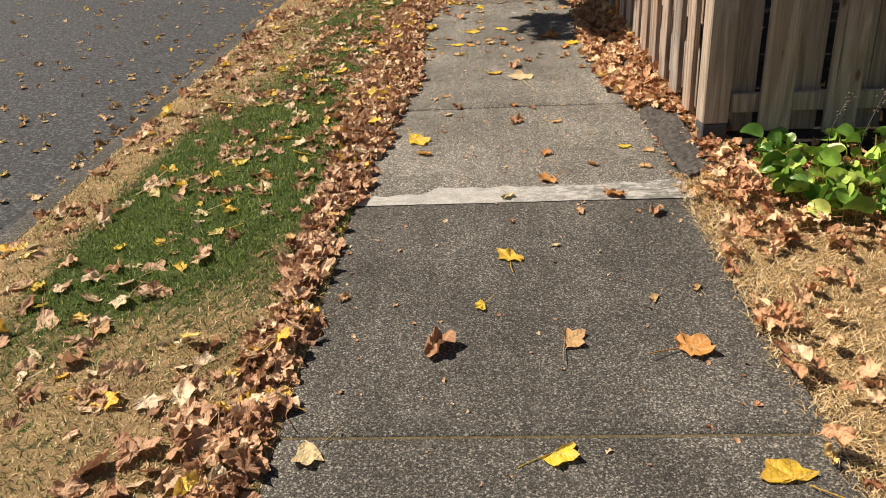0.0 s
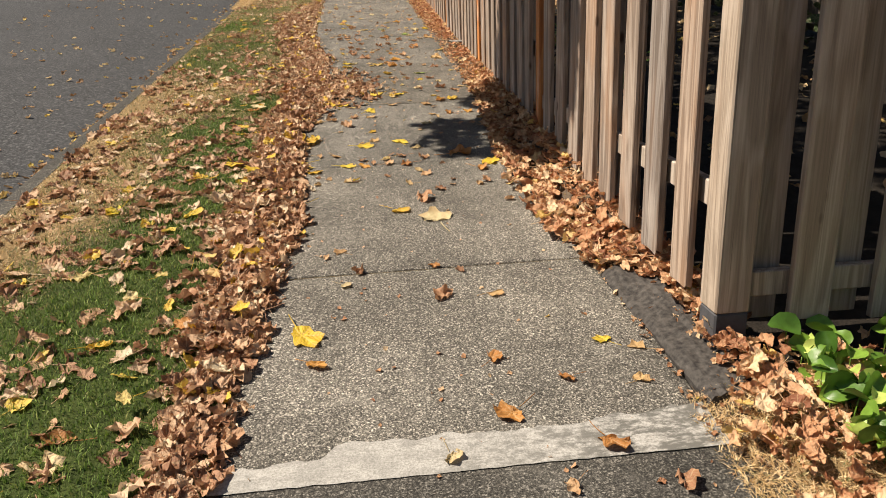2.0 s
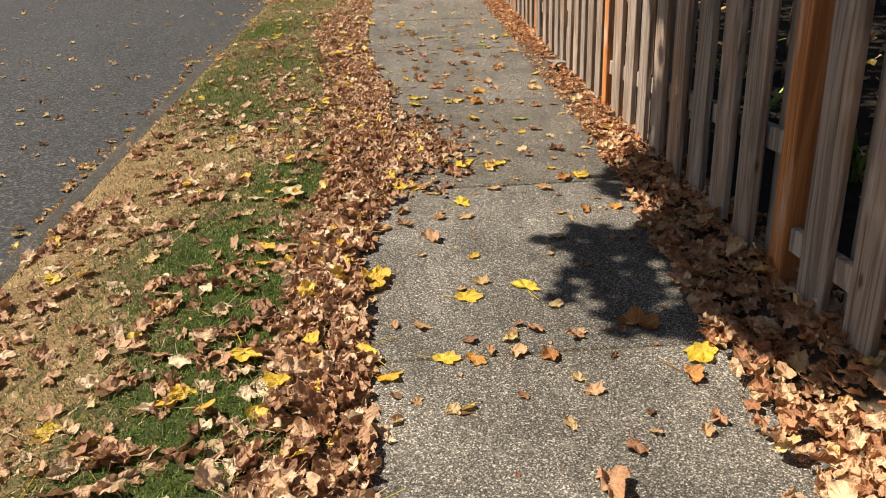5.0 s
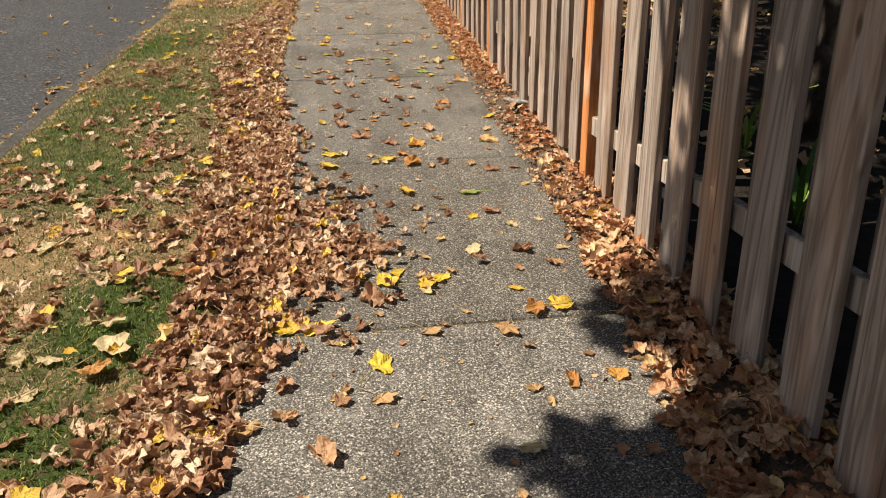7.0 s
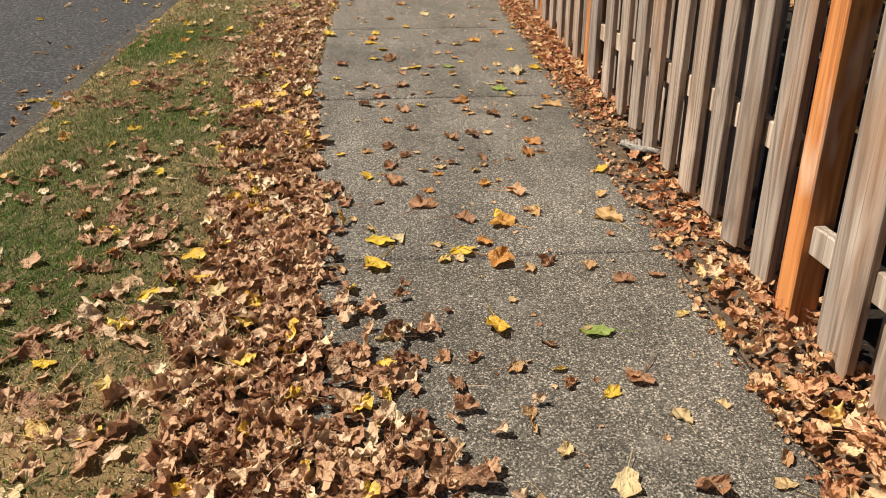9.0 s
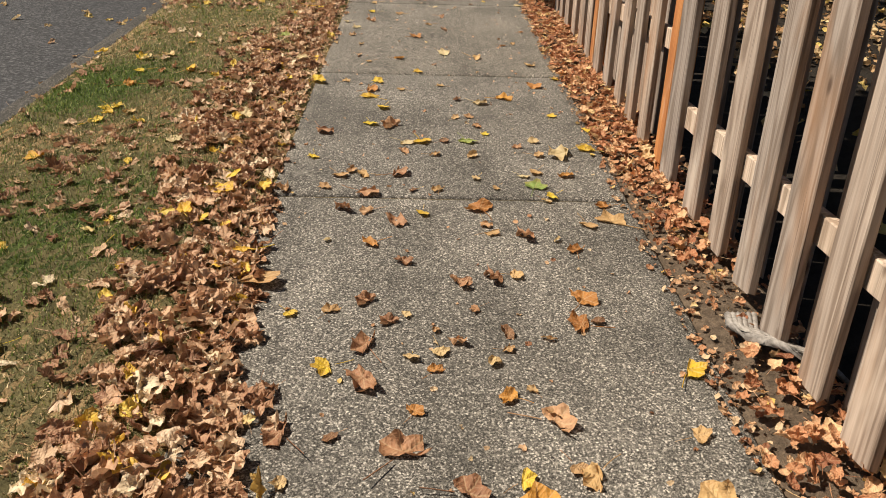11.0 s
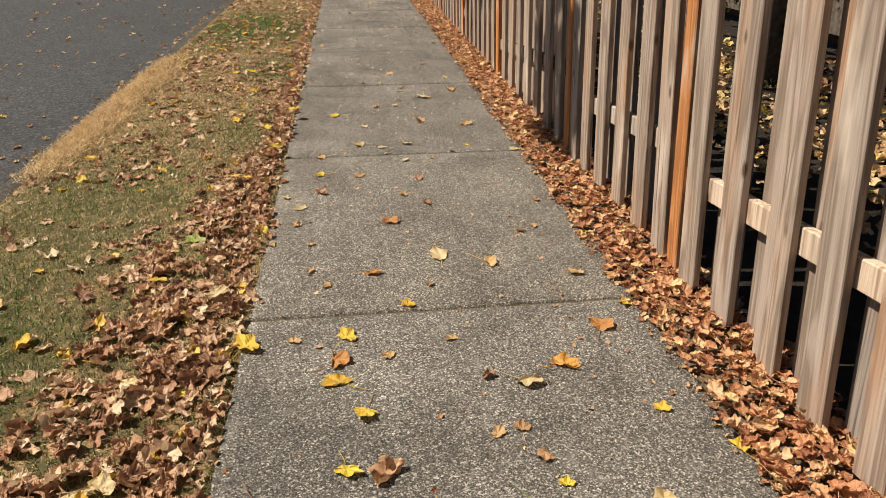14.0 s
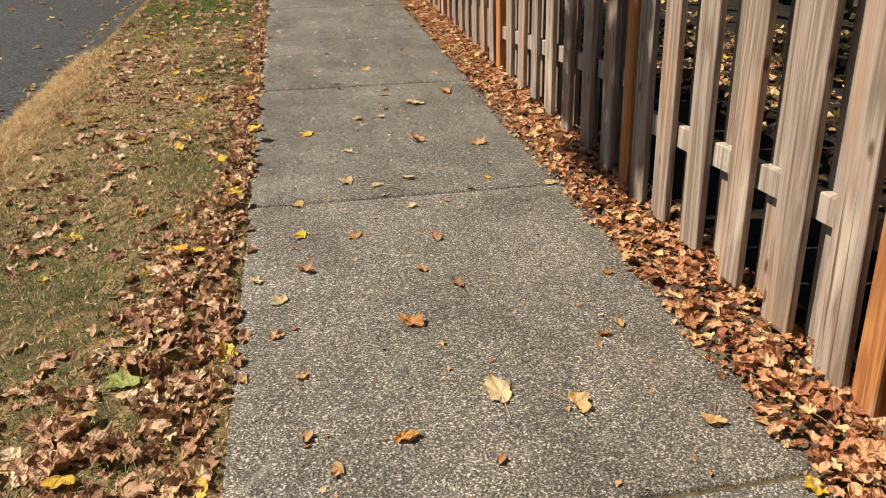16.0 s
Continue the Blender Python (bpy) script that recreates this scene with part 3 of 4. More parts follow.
FLAT = [leaf_shape(i, 0.25, 0.3) for i in range(6)]
CURLED = [leaf_shape(20 + i, 0.6, 0.7) for i in range(6)]
DRY = [leaf_shape(40 + i, 0.72, 1.2, False) for i in range(10)]
SMALL = [leaf_shape(60 + i, 0.9, 0.6, False, 3 if i % 2 else 1) for i in range(8)]


def leaflet(seed):
    """A small simple leaf of few faces."""
    r = np.random.default_rng(seed)
    a = np.linspace(0, 2 * math.pi, 8, False)
    rad = 0.45 * (1 + r.uniform(-0.25, 0.25, 8))
    v = np.concatenate([np.zeros((1, 3)), np.stack([0.8 * rad * np.sin(a), rad * np.cos(a), 0.16 * r.uniform(-1, 1.6, 8)], 1)])
    return v, np.array([(0, 1 + i, 1 + (i + 1) % 8) for i in range(8)]), v[:, :2].copy()


LEAFLETS = [leaflet(90 + i) for i in range(8)]


def set_plan(me, plan):
    """Keeps each leaf's own flat outline on its mesh, for the veins."""
    at = me.attributes.new("leaf_plan", "FLOAT_VECTOR", "POINT")
    at.data.foreach_set("vector", np.column_stack([plan, np.zeros(len(plan))]).astype(np.float32).ravel())


def heap(name, x, y, z, size, tilt, shapes, material, label, category="leaves"):
    """Many leaves in one mesh, at places x, y, z, each turned at random."""
    vs, ts, ps, off = [], [], [], 0
    kind = rng.integers(0, len(shapes), len(x))
    for k, (v, t, plan) in enumerate(shapes):
        sel = np.nonzero(kind == k)[0]
        if not len(sel):
            continue
        m = len(sel)
        a, b, c = rng.uniform(0, 6.283, m), rng.normal(0, 1, m) * tilt, rng.normal(0, 1, m) * tilt
        ca, sa, cb, sb, cc, sc = np.cos(a), np.sin(a), np.cos(b), np.sin(b), np.cos(c), np.sin(c)
        p = v[None] * size[sel][:, None, None]
        X, Y, Z = p[..., 0], p[..., 1], p[..., 2]
        Y, Z = Y * cb[:, None] - Z * sb[:, None], Y * sb[:, None] + Z * cb[:, None]
        X, Z = X * cc[:, None] + Z * sc[:, None], -X * sc[:, None] + Z * cc[:, None]
        X, Y = X * ca[:, None] - Y * sa[:, None], X * sa[:, None] + Y * ca[:, None]
        P = np.stack([X + x[sel][:, None], Y + y[sel][:, None], Z + z[sel][:, None] + RISE * Y * 0.8], -1)
        vs.append(P.reshape(-1, 3))
        ps.append(np.tile(plan, (m, 1)))
        ts.append((t[None] + (off + np.arange(m) * len(v))[:, None, None]).reshape(-1, 3))
        off += m * len(v)
    ob = arrays(name, np.concatenate(vs), np.concatenate(ts), material)
    set_plan(ob.data, np.concatenate(ps))
    return tagged(ob, label, category, kind="stuff")


def along(n, knots, dens):
    """n places on the y axis whose density follows dens at knots."""
    yy = np.linspace(knots[0], knots[-1], 3000)
    c = np.cumsum(np.interp(yy, knots, dens))
    return np.interp(rng.uniform(0, c[-1], n), c, yy)


def vnoise(x, y, s, seed=0.0):
    return np.array([noise.noise(Vector((a * s, b * s, seed))) for a, b in zip(x, y)])


# the drift along the pavement's left edge
n = 9400
y = along(n, [-2, 1.2, 3.2, 4, 9, 10.5, 13, 14.6, 16, 20, 28], [0.35, 0.5, 0.62, 1.25, 1.25, 1.35, 1.4, 0.9, 0.5, 0.4, 0.4])
far_in = np.interp(y, [0, 3.2, 3.8, 7.2, 7.9, 8.6, 10, 12.4, 13.6, 14.3, 15.2, 15.8, 20], [-0.70, -0.70, -0.76, -0.74, -0.70, -0.70, -0.86, -1.12, -1.08, -0.95, -0.74, -0.66, -0.66])
near = np.interp(y, [0, 3.2, 3.9, 4.6, 5.1, 7, 7.6, 8.4, 9.9, 11.3, 12, 15, 20], [-0.56, -0.57, -0.46, -0.44, -0.37, -0.44, -0.34, -0.34, -0.36, -0.50, -0.55, -0.55, -0.56])
near += 0.055 * vnoise(np.zeros(n), y, 3.4, 2.0) + 0.03 * vnoise(np.zeros(n), y, 11, 7.0)
far_in += 0.06 * vnoise(np.zeros(n), y, 2.4, 12.0)
u = rng.beta(1.15, 1.35, n)
x = near + (far_in - near) * u + rng.normal(0, 0.022, n)
keep = vnoise(x, y, 6.5, 21.0) + rng.normal(0, 0.15, n) > np.where(u > 0.3, -0.22, -0.6) + np.interp(y, [9, 12], [0, 0.12])
x, y, u = x[keep], y[keep], u[keep]
n = len(x)
hump = np.sin(np.clip(u, 0.0, 1) * math.pi) ** 0.8
z = gz(y) + np.clip((LEFT - x) / 0.4, 0, 1) * 0.03 + 0.004 + hump * rng.uniform(0, 0.05, n) * np.interp(y, [3, 4], [0.5, 1]) * np.interp(y, [9, 11, 14, 16], [1, 0.8, 0.7, 0.4])
heap("leaf_drift", x, y, z, rng.uniform(0.045, 0.115, n) * np.interp(y, [6, 12], [1.08, 0.85]), 0.36, DRY + CURLED, BROWN_PILE, "drift of crumpled brown maple leaves along the pavement edge")

# leaves strewn over the verge
n = 7000
y = along(n, [-2, 1.2, 2.1, 2.4, 4.6, 5.2, 9, 14, 28], [1.5, 1.6, 1.2, 0.75, 1.1, 1.4, 1.2, 1.1, 0.9])
x = rng.uniform(KERB_IN + 0.05, LEFT - 0.1, n)
thick = 0.55 * np.exp(-((x + 1.05) ** 2 / 0.16 + (y - 5.5) ** 2 / 0.16)) + 0.5 * np.exp(-((x + 0.95) ** 2 / 0.1 + (y - 9.0) ** 2 / 0.5)) + 0.4 * np.exp(-((x + 1.2) ** 2 / 0.2 + (y - 1.8) ** 2 / 0.15)) + 0.35 * np.exp(-((x + 1.3) ** 2 / 0.15 + (y - 17.2) ** 2 / 1.2))
bare = 0.6 * np.exp(-((x + 0.95) ** 2 / 0.05 + (y - 7.7) ** 2 / 0.12)) + 0.4 * np.exp(-((x + 1.6) ** 2 / 0.08 + (y - 13.3) ** 2 / 1.0))
keep = vnoise(x, y, 1.9, 9.0) + rng.normal(0, 0.22, n) + 0.2 * (x + 1.6) + thick - bare + np.interp(y, [3, 4.2, 8.8, 9.6, 11, 13.5, 15], [0, 0.16, 0.14, -0.04, 0.0, 0.0, 0.12]) > 0.02
x, y = x[keep], y[keep]
n = len(x)
z = gz(y) + 0.004 + 0.028 * np.clip((LEFT - x) / 0.4, 0, 1) + rng.uniform(0, 0.014, n)
heap("strewn_leaves", x, y, z, rng.uniform(0.05, 0.125, n) * np.interp(y, [6, 12], [1.05, 0.85]), 0.28, DRY + CURLED + FLAT, BROWN_PILE, "dry brown leaves strewn over the patchy grass")

# a spill of leaves onto the slabs
n = 560
y = np.concatenate([rng.normal(8.35, 0.30, 440), rng.uniform(8.8, 10.2, 120)])
x = -0.42 + np.abs(rng.normal(0, 0.27, n)) * np.clip(1.25 - 0.8 * np.abs(y - 8.35), 0.25, 1)
heap("leaf_spill", x, y, gz(y) + 0.008 + rng.uniform(0, 0.02, n), rng.uniform(0.05, 0.10, n), 0.35, DRY + CURLED, BROWN_PILE, "dry brown leaves spilled onto the concrete slabs")

# the drift along the fence
n = 8200
y = along(n, [0.3, 2.7, 3.6, 4.3, 6, 8.5, 9.3, 9.9, 10.5, 12, 28], [0.05, 0.08, 0.7, 1.5, 1.6, 1.2, 0.7, 0.9, 0.16, 1.7, 1.4])
left = np.interp(y, [0.3, 2.4, 3.3, 3.45, 4.2, 4.5, 5.3, 6.2, 7.4, 8.4, 9.2, 9.6, 10.3, 11.6, 12], [0.95, 0.99, 1.04, 1.15, 1.15, 0.94, 0.80, 0.84, 0.92, 0.98, 1.02, 1.0, 1.05, 1.05, 1.0]) + 0.05 * vnoise(np.zeros(n), y, 4, 5.0)
w = rng.beta(1.1, 1.25, n)
x = left + (np.where(y < 2.9, 1.06, fence_x(y) + 0.16) - left) * w
lift = np.interp((x - RIGHT) / 0.12, [0, 1], [0, 1]) * bank(y)
z = gz(y) + lift + 0.012 + rng.uniform(0, 0.05, n) * np.interp(y, [8, 10], [1.3, 0.7])
size = rng.uniform(0.05, 0.10, n) * np.interp(y, [7, 10], [1.0, 0.68])
big = y < 9.3
heap("leaf_drift", x[big], y[big], z[big], size[big] * 1.1, 0.3, DRY + CURLED + SMALL, RUST_PILE, "drift of tan and orange dry leaves against the fence")
heap("leaf_drift", x[~big], y[~big], z[~big], size[~big] * 1.15, 0.28, SMALL + CURLED, RED_RUST, "drift of small rusty leaves against the fence")

# leaves on the dry grass before the corner post
n = 620
x, y = np.concatenate([rng.uniform(1.0, 2.6, 300), rng.uniform(1.15, 2.4, 320)]), np.concatenate([rng.uniform(0.2, 3.6, 300), rng.uniform(2.75, 3.66, 320)])
heap("strewn_leaves", x, y, gz(y) + 0.03 + bank(y) * (x > 1.12) + rng.uniform(0, 0.02, n), rng.uniform(0.05, 0.10, n), 0.4, DRY + CURLED, RUST_PILE, "dry tan leaves strewn over straw-coloured grass")

# leaves in the gutter and on the street
n = 1500
y = along(n, [0, 9, 13, 26], [1.3, 1.2, 0.6, 0.5])
x = KERB_OUT - 0.02 - np.abs(rng.normal(0, 0.09, n))
far = rng.uniform(0, 1, n) < 0.35
x = np.where(far, KERB_OUT - rng.uniform(0.1, 2.6, n) ** 1.3, x)
zz = gz(y) - 0.118 + 0.02 * (KERB_OUT - x)
heap("gutter_leaves", x, y, zz, rng.uniform(0.045, 0.09, n), 0.3, DRY + CURLED + SMALL, YARD_PILE, "brown and yellow leaves lying in the gutter")

# litter behind the fence
n = 8500
x, y = rng.uniform(1.9, 4.8, n), rng.uniform(3.9, 24, n)
keep = rng.uniform(0, 1, n) < np.where((x > 2.3) & (y > 13.5) & (y < 18.5), 1.0, 0.13)
x, y = x[keep], y[keep]
n = len(x)
heap("yard_leaves", x, y, gz(y) + bank(y) + 0.01 + rng.uniform(0, 0.02, n), rng.uniform(0.05, 0.11, n), 0.4, LEAFLETS + SMALL[:3], YARD_PILE, "yellow and brown leaf litter on dark soil behind the fence")

# crumbs and twigs on the slabs
n = 900
x, y = rng.uniform(LEFT, RIGHT, n), rng.uniform(0, 24, n)
heap("leaf_crumbs", x, y, gz(y) + 0.003, rng.uniform(0.008, 0.028, n), 0.3, LEAFLETS, RUST_PILE, "broken leaf crumbs scattered on the concrete", "leaf crumbs")

n = 5000
x, y = rng.uniform(RIGHT - 0.06, 1.32, n), rng.uniform(3.3, 17, n)
x = np.where(y < 8.8, x * 0.9 + 0.1, x)
heap("leaf_crumbs", x, y, gz(y) + bank(y) * np.clip((x - RIGHT) / 0.12, 0, 1) + 0.008, rng.uniform(0.01, 0.035, n), 0.4, LEAFLETS, RUST_PILE, "broken leaf crumbs on the dark soil by the fence", "leaf crumbs")

# single leaves lying on the slabs
BROWN_LEAVES_1 = [
    (-0.10, 2.18, 0.13), (-0.44, 2.47, 0.05), (0.20, 3.07, 0.04), (0.81, 3.12, 0.08), (0.51, 3.15, 0.06), (0.28, 4.31,
    0.09), (0.38, 4.54, 0.04), (-0.06, 4.61, 0.07), (-0.23, 4.78, 0.05), (0.77, 5.40, 0.06), (0.29, 5.48, 0.11), (0.42,
    5.64, 0.07), (0.72, 5.74, 0.07), (0.36, 5.90, 0.07), (0.13, 6.15, 0.08), (0.38, 6.25, 0.07), (0.24, 6.31, 0.07),
    (-0.40, 7.07, 0.07), (-0.12, 7.11, 0.10), (-0.24, 7.32, 0.08), (-0.26, 7.47, 0.07), (-0.03, 7.72, 0.08), (0.05,
    7.95, 0.11), (0.84, 8.19, 0.07), (0.73, 8.33, 0.09), (0.47, 8.73, 0.05), (0.68, 8.75, 0.09), (0.20, 8.87, 0.05),
    (0.11, 8.89, 0.07), (0.78, 9.28, 0.08), (0.54, 9.43, 0.07), (0.24, 9.80, 0.10)]
BROWN_LEAVES_2 = [
    (0.08, 9.93, 0.12), (-0.24, 10.00, 0.10), (0.49, 10.05, 0.11), (-0.04, 10.22, 0.10), (-0.04, 10.38, 0.10), (0.24,
    10.41, 0.05), (0.03, 10.50, 0.06), (-0.05, 10.62, 0.07), (0.26, 10.76, 0.08), (0.39, 10.79, 0.08), (0.06, 10.89,
    0.06), (0.54, 11.10, 0.08), (0.02, 11.18, 0.08), (-0.09, 11.28, 0.06), (-0.20, 11.31, 0.07), (-0.12, 11.46, 0.09),
    (-0.46, 11.48, 0.07), (0.01, 11.66, 0.09), (0.60, 12.00, 0.05), (-0.38, 12.18, 0.09), (-0.02, 12.26, 0.10), (0.32,
    12.71, 0.05), (0.20, 13.40, 0.04), (-0.31, 13.59, 0.05), (-0.39, 14.11, 0.05), (0.30, 14.35, 0.06), (-0.29, 14.59,
    0.07), (0.27, 14.76, 0.07), (0.42, 16.07, 0.10)]
TAN_LEAVES_1 = [
    (0.34, 2.20, 0.11), (0.69, 2.44, 0.05), (0.85, 2.50, 0.05), (0.87, 3.61, 0.06), (0.93, 3.81, 0.06), (0.49, 4.32,
    0.07), (-0.15, 4.83, 0.06), (-0.23, 5.90, 0.04), (-0.19, 6.38, 0.07), (0.07, 6.68, 0.07), (-0.33, 7.26, 0.08),
    (0.56, 7.35, 0.05), (0.06, 7.37, 0.07), (0.54, 7.72, 0.09), (0.25, 7.73, 0.07), (0.41, 7.85, 0.04), (0.31, 8.31,
    0.05), (0.30, 8.82, 0.06), (0.67, 9.39, 0.06), (0.86, 9.76, 0.11), (0.57, 9.86, 0.08), (0.87, 10.00, 0.06), (0.39,
    10.37, 0.04), (-0.17, 10.56, 0.06), (0.46, 10.80, 0.06), (0.40, 11.12, 0.06), (0.80, 11.20, 0.07), (0.91, 11.21,
    0.12), (0.20, 11.49, 0.06), (-0.30, 11.50, 0.06), (0.46, 11.53, 0.04), (-0.25, 11.64, 0.07)]
TAN_LEAVES_2 = [
    (-0.13, 11.65, 0.08), (0.66, 11.71, 0.07), (0.18, 11.89, 0.05), (0.69, 11.91, 0.06), (0.01, 12.87, 0.05), (0.24,
    12.95, 0.05), (-0.34, 13.00, 0.05), (0.99, 13.41, 0.07), (0.85, 13.44, 0.07), (-0.22, 13.45, 0.05), (0.48, 13.58,
    0.09), (0.97, 13.81, 0.07), (-0.31, 13.88, 0.04), (-0.48, 13.90, 0.05), (0.78, 13.96, 0.04), (0.18, 14.50, 0.06),
    (-0.05, 14.84, 0.07), (-0.28, 15.24, 0.07), (0.74, 15.92, 0.09), (0.81, 17.07, 0.13), (0.27, 17.83, 0.09)]
ORANGE_LEAVES_1 = [
    (0.73, 2.15, 0.13), (0.67, 3.32, 0.09), (0.40, 3.50, 0.10), (0.63, 3.67, 0.06), (0.39, 3.82, 0.07), (-0.24, 3.88,
    0.07), (0.27, 4.62, 0.05), (0.70, 5.96, 0.10), (0.26, 6.13, 0.08), (-0.01, 6.13, 0.07), (0.62, 6.28, 0.15), (0.70,
    7.38, 0.08), (0.84, 7.39, 0.07), (0.68, 7.83, 0.10), (0.35, 9.47, 0.12), (0.31, 9.62, 0.07), (0.41, 9.76, 0.11),
    (0.11, 10.09, 0.05), (0.38, 10.15, 0.06), (0.17, 10.26, 0.05), (0.65, 10.50, 0.09), (0.68, 10.65, 0.09), (0.72,
    10.98, 0.07), (-0.06, 11.02, 0.07), (0.37, 11.32, 0.10), (0.91, 11.36, 0.06), (0.79, 11.68, 0.07), (0.60, 12.73,
    0.10), (-0.19, 12.85, 0.09), (0.81, 12.98, 0.09), (-0.04, 13.54, 0.06), (0.70, 13.92, 0.04)]
ORANGE_LEAVES_2 = [
    (0.07, 14.12, 0.09), (0.88, 14.32, 0.04)]
YELLOW_LEAVES_1 = [
    (0.86, 1.59, 0.12), (0.26, 1.69, 0.10), (0.07, 2.42, 0.06), (0.18, 2.74, 0.10), (-0.54, 3.02, 0.04), (0.83, 3.88,
    0.06), (-0.30, 4.09, 0.13), (-0.50, 4.68, 0.11), (0.15, 5.33, 0.10), (-0.33, 6.07, 0.09), (0.80, 6.10, 0.12),
    (-0.13, 6.14, 0.08), (-0.40, 6.25, 0.10), (-0.01, 6.56, 0.09), (0.25, 6.61, 0.11), (-0.38, 6.79, 0.13), (0.06, 6.92,
    0.05), (0.06, 7.53, 0.10), (-0.23, 7.79, 0.12), (-0.16, 7.80, 0.10), (0.76, 7.85, 0.11), (-0.36, 7.95, 0.09), (0.64,
    7.99, 0.05), (0.27, 8.07, 0.09), (0.35, 8.12, 0.08), (0.11, 8.13, 0.10), (0.19, 8.17, 0.08), (0.57, 8.68, 0.05),
    (0.29, 9.05, 0.10), (-0.11, 9.48, 0.12), (0.20, 9.55, 0.09), (-0.11, 9.66, 0.10)]
YELLOW_LEAVES_2 = [
    (-0.15, 10.28, 0.07), (0.93, 10.28, 0.09), (0.13, 11.28, 0.06), (0.70, 11.46, 0.06), (-0.39, 11.85, 0.06), (0.95,
    11.98, 0.08), (0.12, 12.07, 0.08), (0.45, 12.16, 0.04), (0.99, 12.25, 0.06), (-0.15, 12.30, 0.07), (0.84, 12.45,
    0.05), (-0.09, 12.56, 0.08), (-0.17, 12.72, 0.09), (-0.15, 13.01, 0.08), (0.98, 13.15, 0.07), (0.10, 13.23, 0.06),
    (-0.28, 14.90, 0.07), (0.66, 15.39, 0.04), (-0.20, 16.28, 0.08)]
PALE_LEAVES_1 = [
    (-0.41, 1.70, 0.10), (0.36, 2.85, 0.03), (0.18, 3.32, 0.07), (-0.14, 4.49, 0.05), (0.35, 5.16, 0.15), (-0.10, 5.86,
    0.05), (0.48, 7.09, 0.08), (0.52, 8.36, 0.08), (0.74, 8.56, 0.06), (-0.01, 9.66, 0.08), (0.59, 11.66, 0.05), (0.83,
    11.93, 0.14), (0.04, 12.04, 0.07), (0.45, 12.66, 0.08), (0.28, 13.67, 0.10), (-0.37, 14.34, 0.06), (-0.46, 14.53,
    0.05), (0.22, 15.12, 0.05), (0.98, 15.25, 0.08), (0.11, 15.40, 0.06), (-0.03, 15.49, 0.09), (0.26, 15.49, 0.07),
    (-0.01, 15.93, 0.06), (0.52, 16.85, 0.13)]
GREEN_LEAVES_1 = [
    (0.62, 8.99, 0.09), (0.63, 11.53, 0.09), (0.35, 12.08, 0.08)]
SINGLE = {}
for tone, shapes in (("brown", DRY[:4] + CURLED[:3]), ("orange", CURLED), ("tan", CURLED[:3] + FLAT[:3]), ("pale", FLAT + CURLED[:2]), ("yellow", FLAT + CURLED[2:4]), ("green", FLAT)):
    SINGLE[tone] = []
    for v, t, plan in shapes:
        ob = arrays("fallen_leaf", v, t, LEAF_MATS[tone])
        set_plan(ob.data, plan)
        SINGLE[tone].append(ob.data)
        bpy.data.objects.remove(ob)
LABELS = {"brown": "crumpled dry brown maple leaf lying on concrete", "orange": "curled orange-brown leaf lying on concrete", "tan": "curled tan leaf lying on concrete",
          "pale": "pale cream-yellow leaf lying on concrete", "yellow": "bright yellow maple leaf lying on concrete", "green": "half-green leaf lying on concrete"}
lr = random.Random(11)


def lay_leaf(tone, x, y, size, lift=0.0):
    me = lr.choice(SINGLE[tone])
    ob = new("fallen_leaf", me)
    s = max(0.035, min(0.15, size)) * 1.3
    ob.matrix_basis = Matrix.Translation((x, y, float(gz(y)) + 0.005 + lift)) @ pose(0, 0, 0, math.degrees(math.atan(RISE)), 0, 0) @ pose(0, 0, 0, lr.uniform(-5, 5), lr.uniform(-5, 5), lr.uniform(0, 360)) @ Matrix.Diagonal((s, s, s, 1))
    return tagged(ob, LABELS[tone] if not lift else LABELS[tone].replace("concrete", "grass"), "leaf", "fallen leaves")


for tone, rows in (("brown", BROWN_LEAVES_1 + BROWN_LEAVES_2), ("orange", ORANGE_LEAVES_1 + ORANGE_LEAVES_2), ("tan", TAN_LEAVES_1 + TAN_LEAVES_2),
                   ("pale", PALE_LEAVES_1), ("yellow", YELLOW_LEAVES_1 + YELLOW_LEAVES_2), ("green", GREEN_LEAVES_1)):
    for x, y, size in rows:
        lay_leaf(tone, x, y, size)
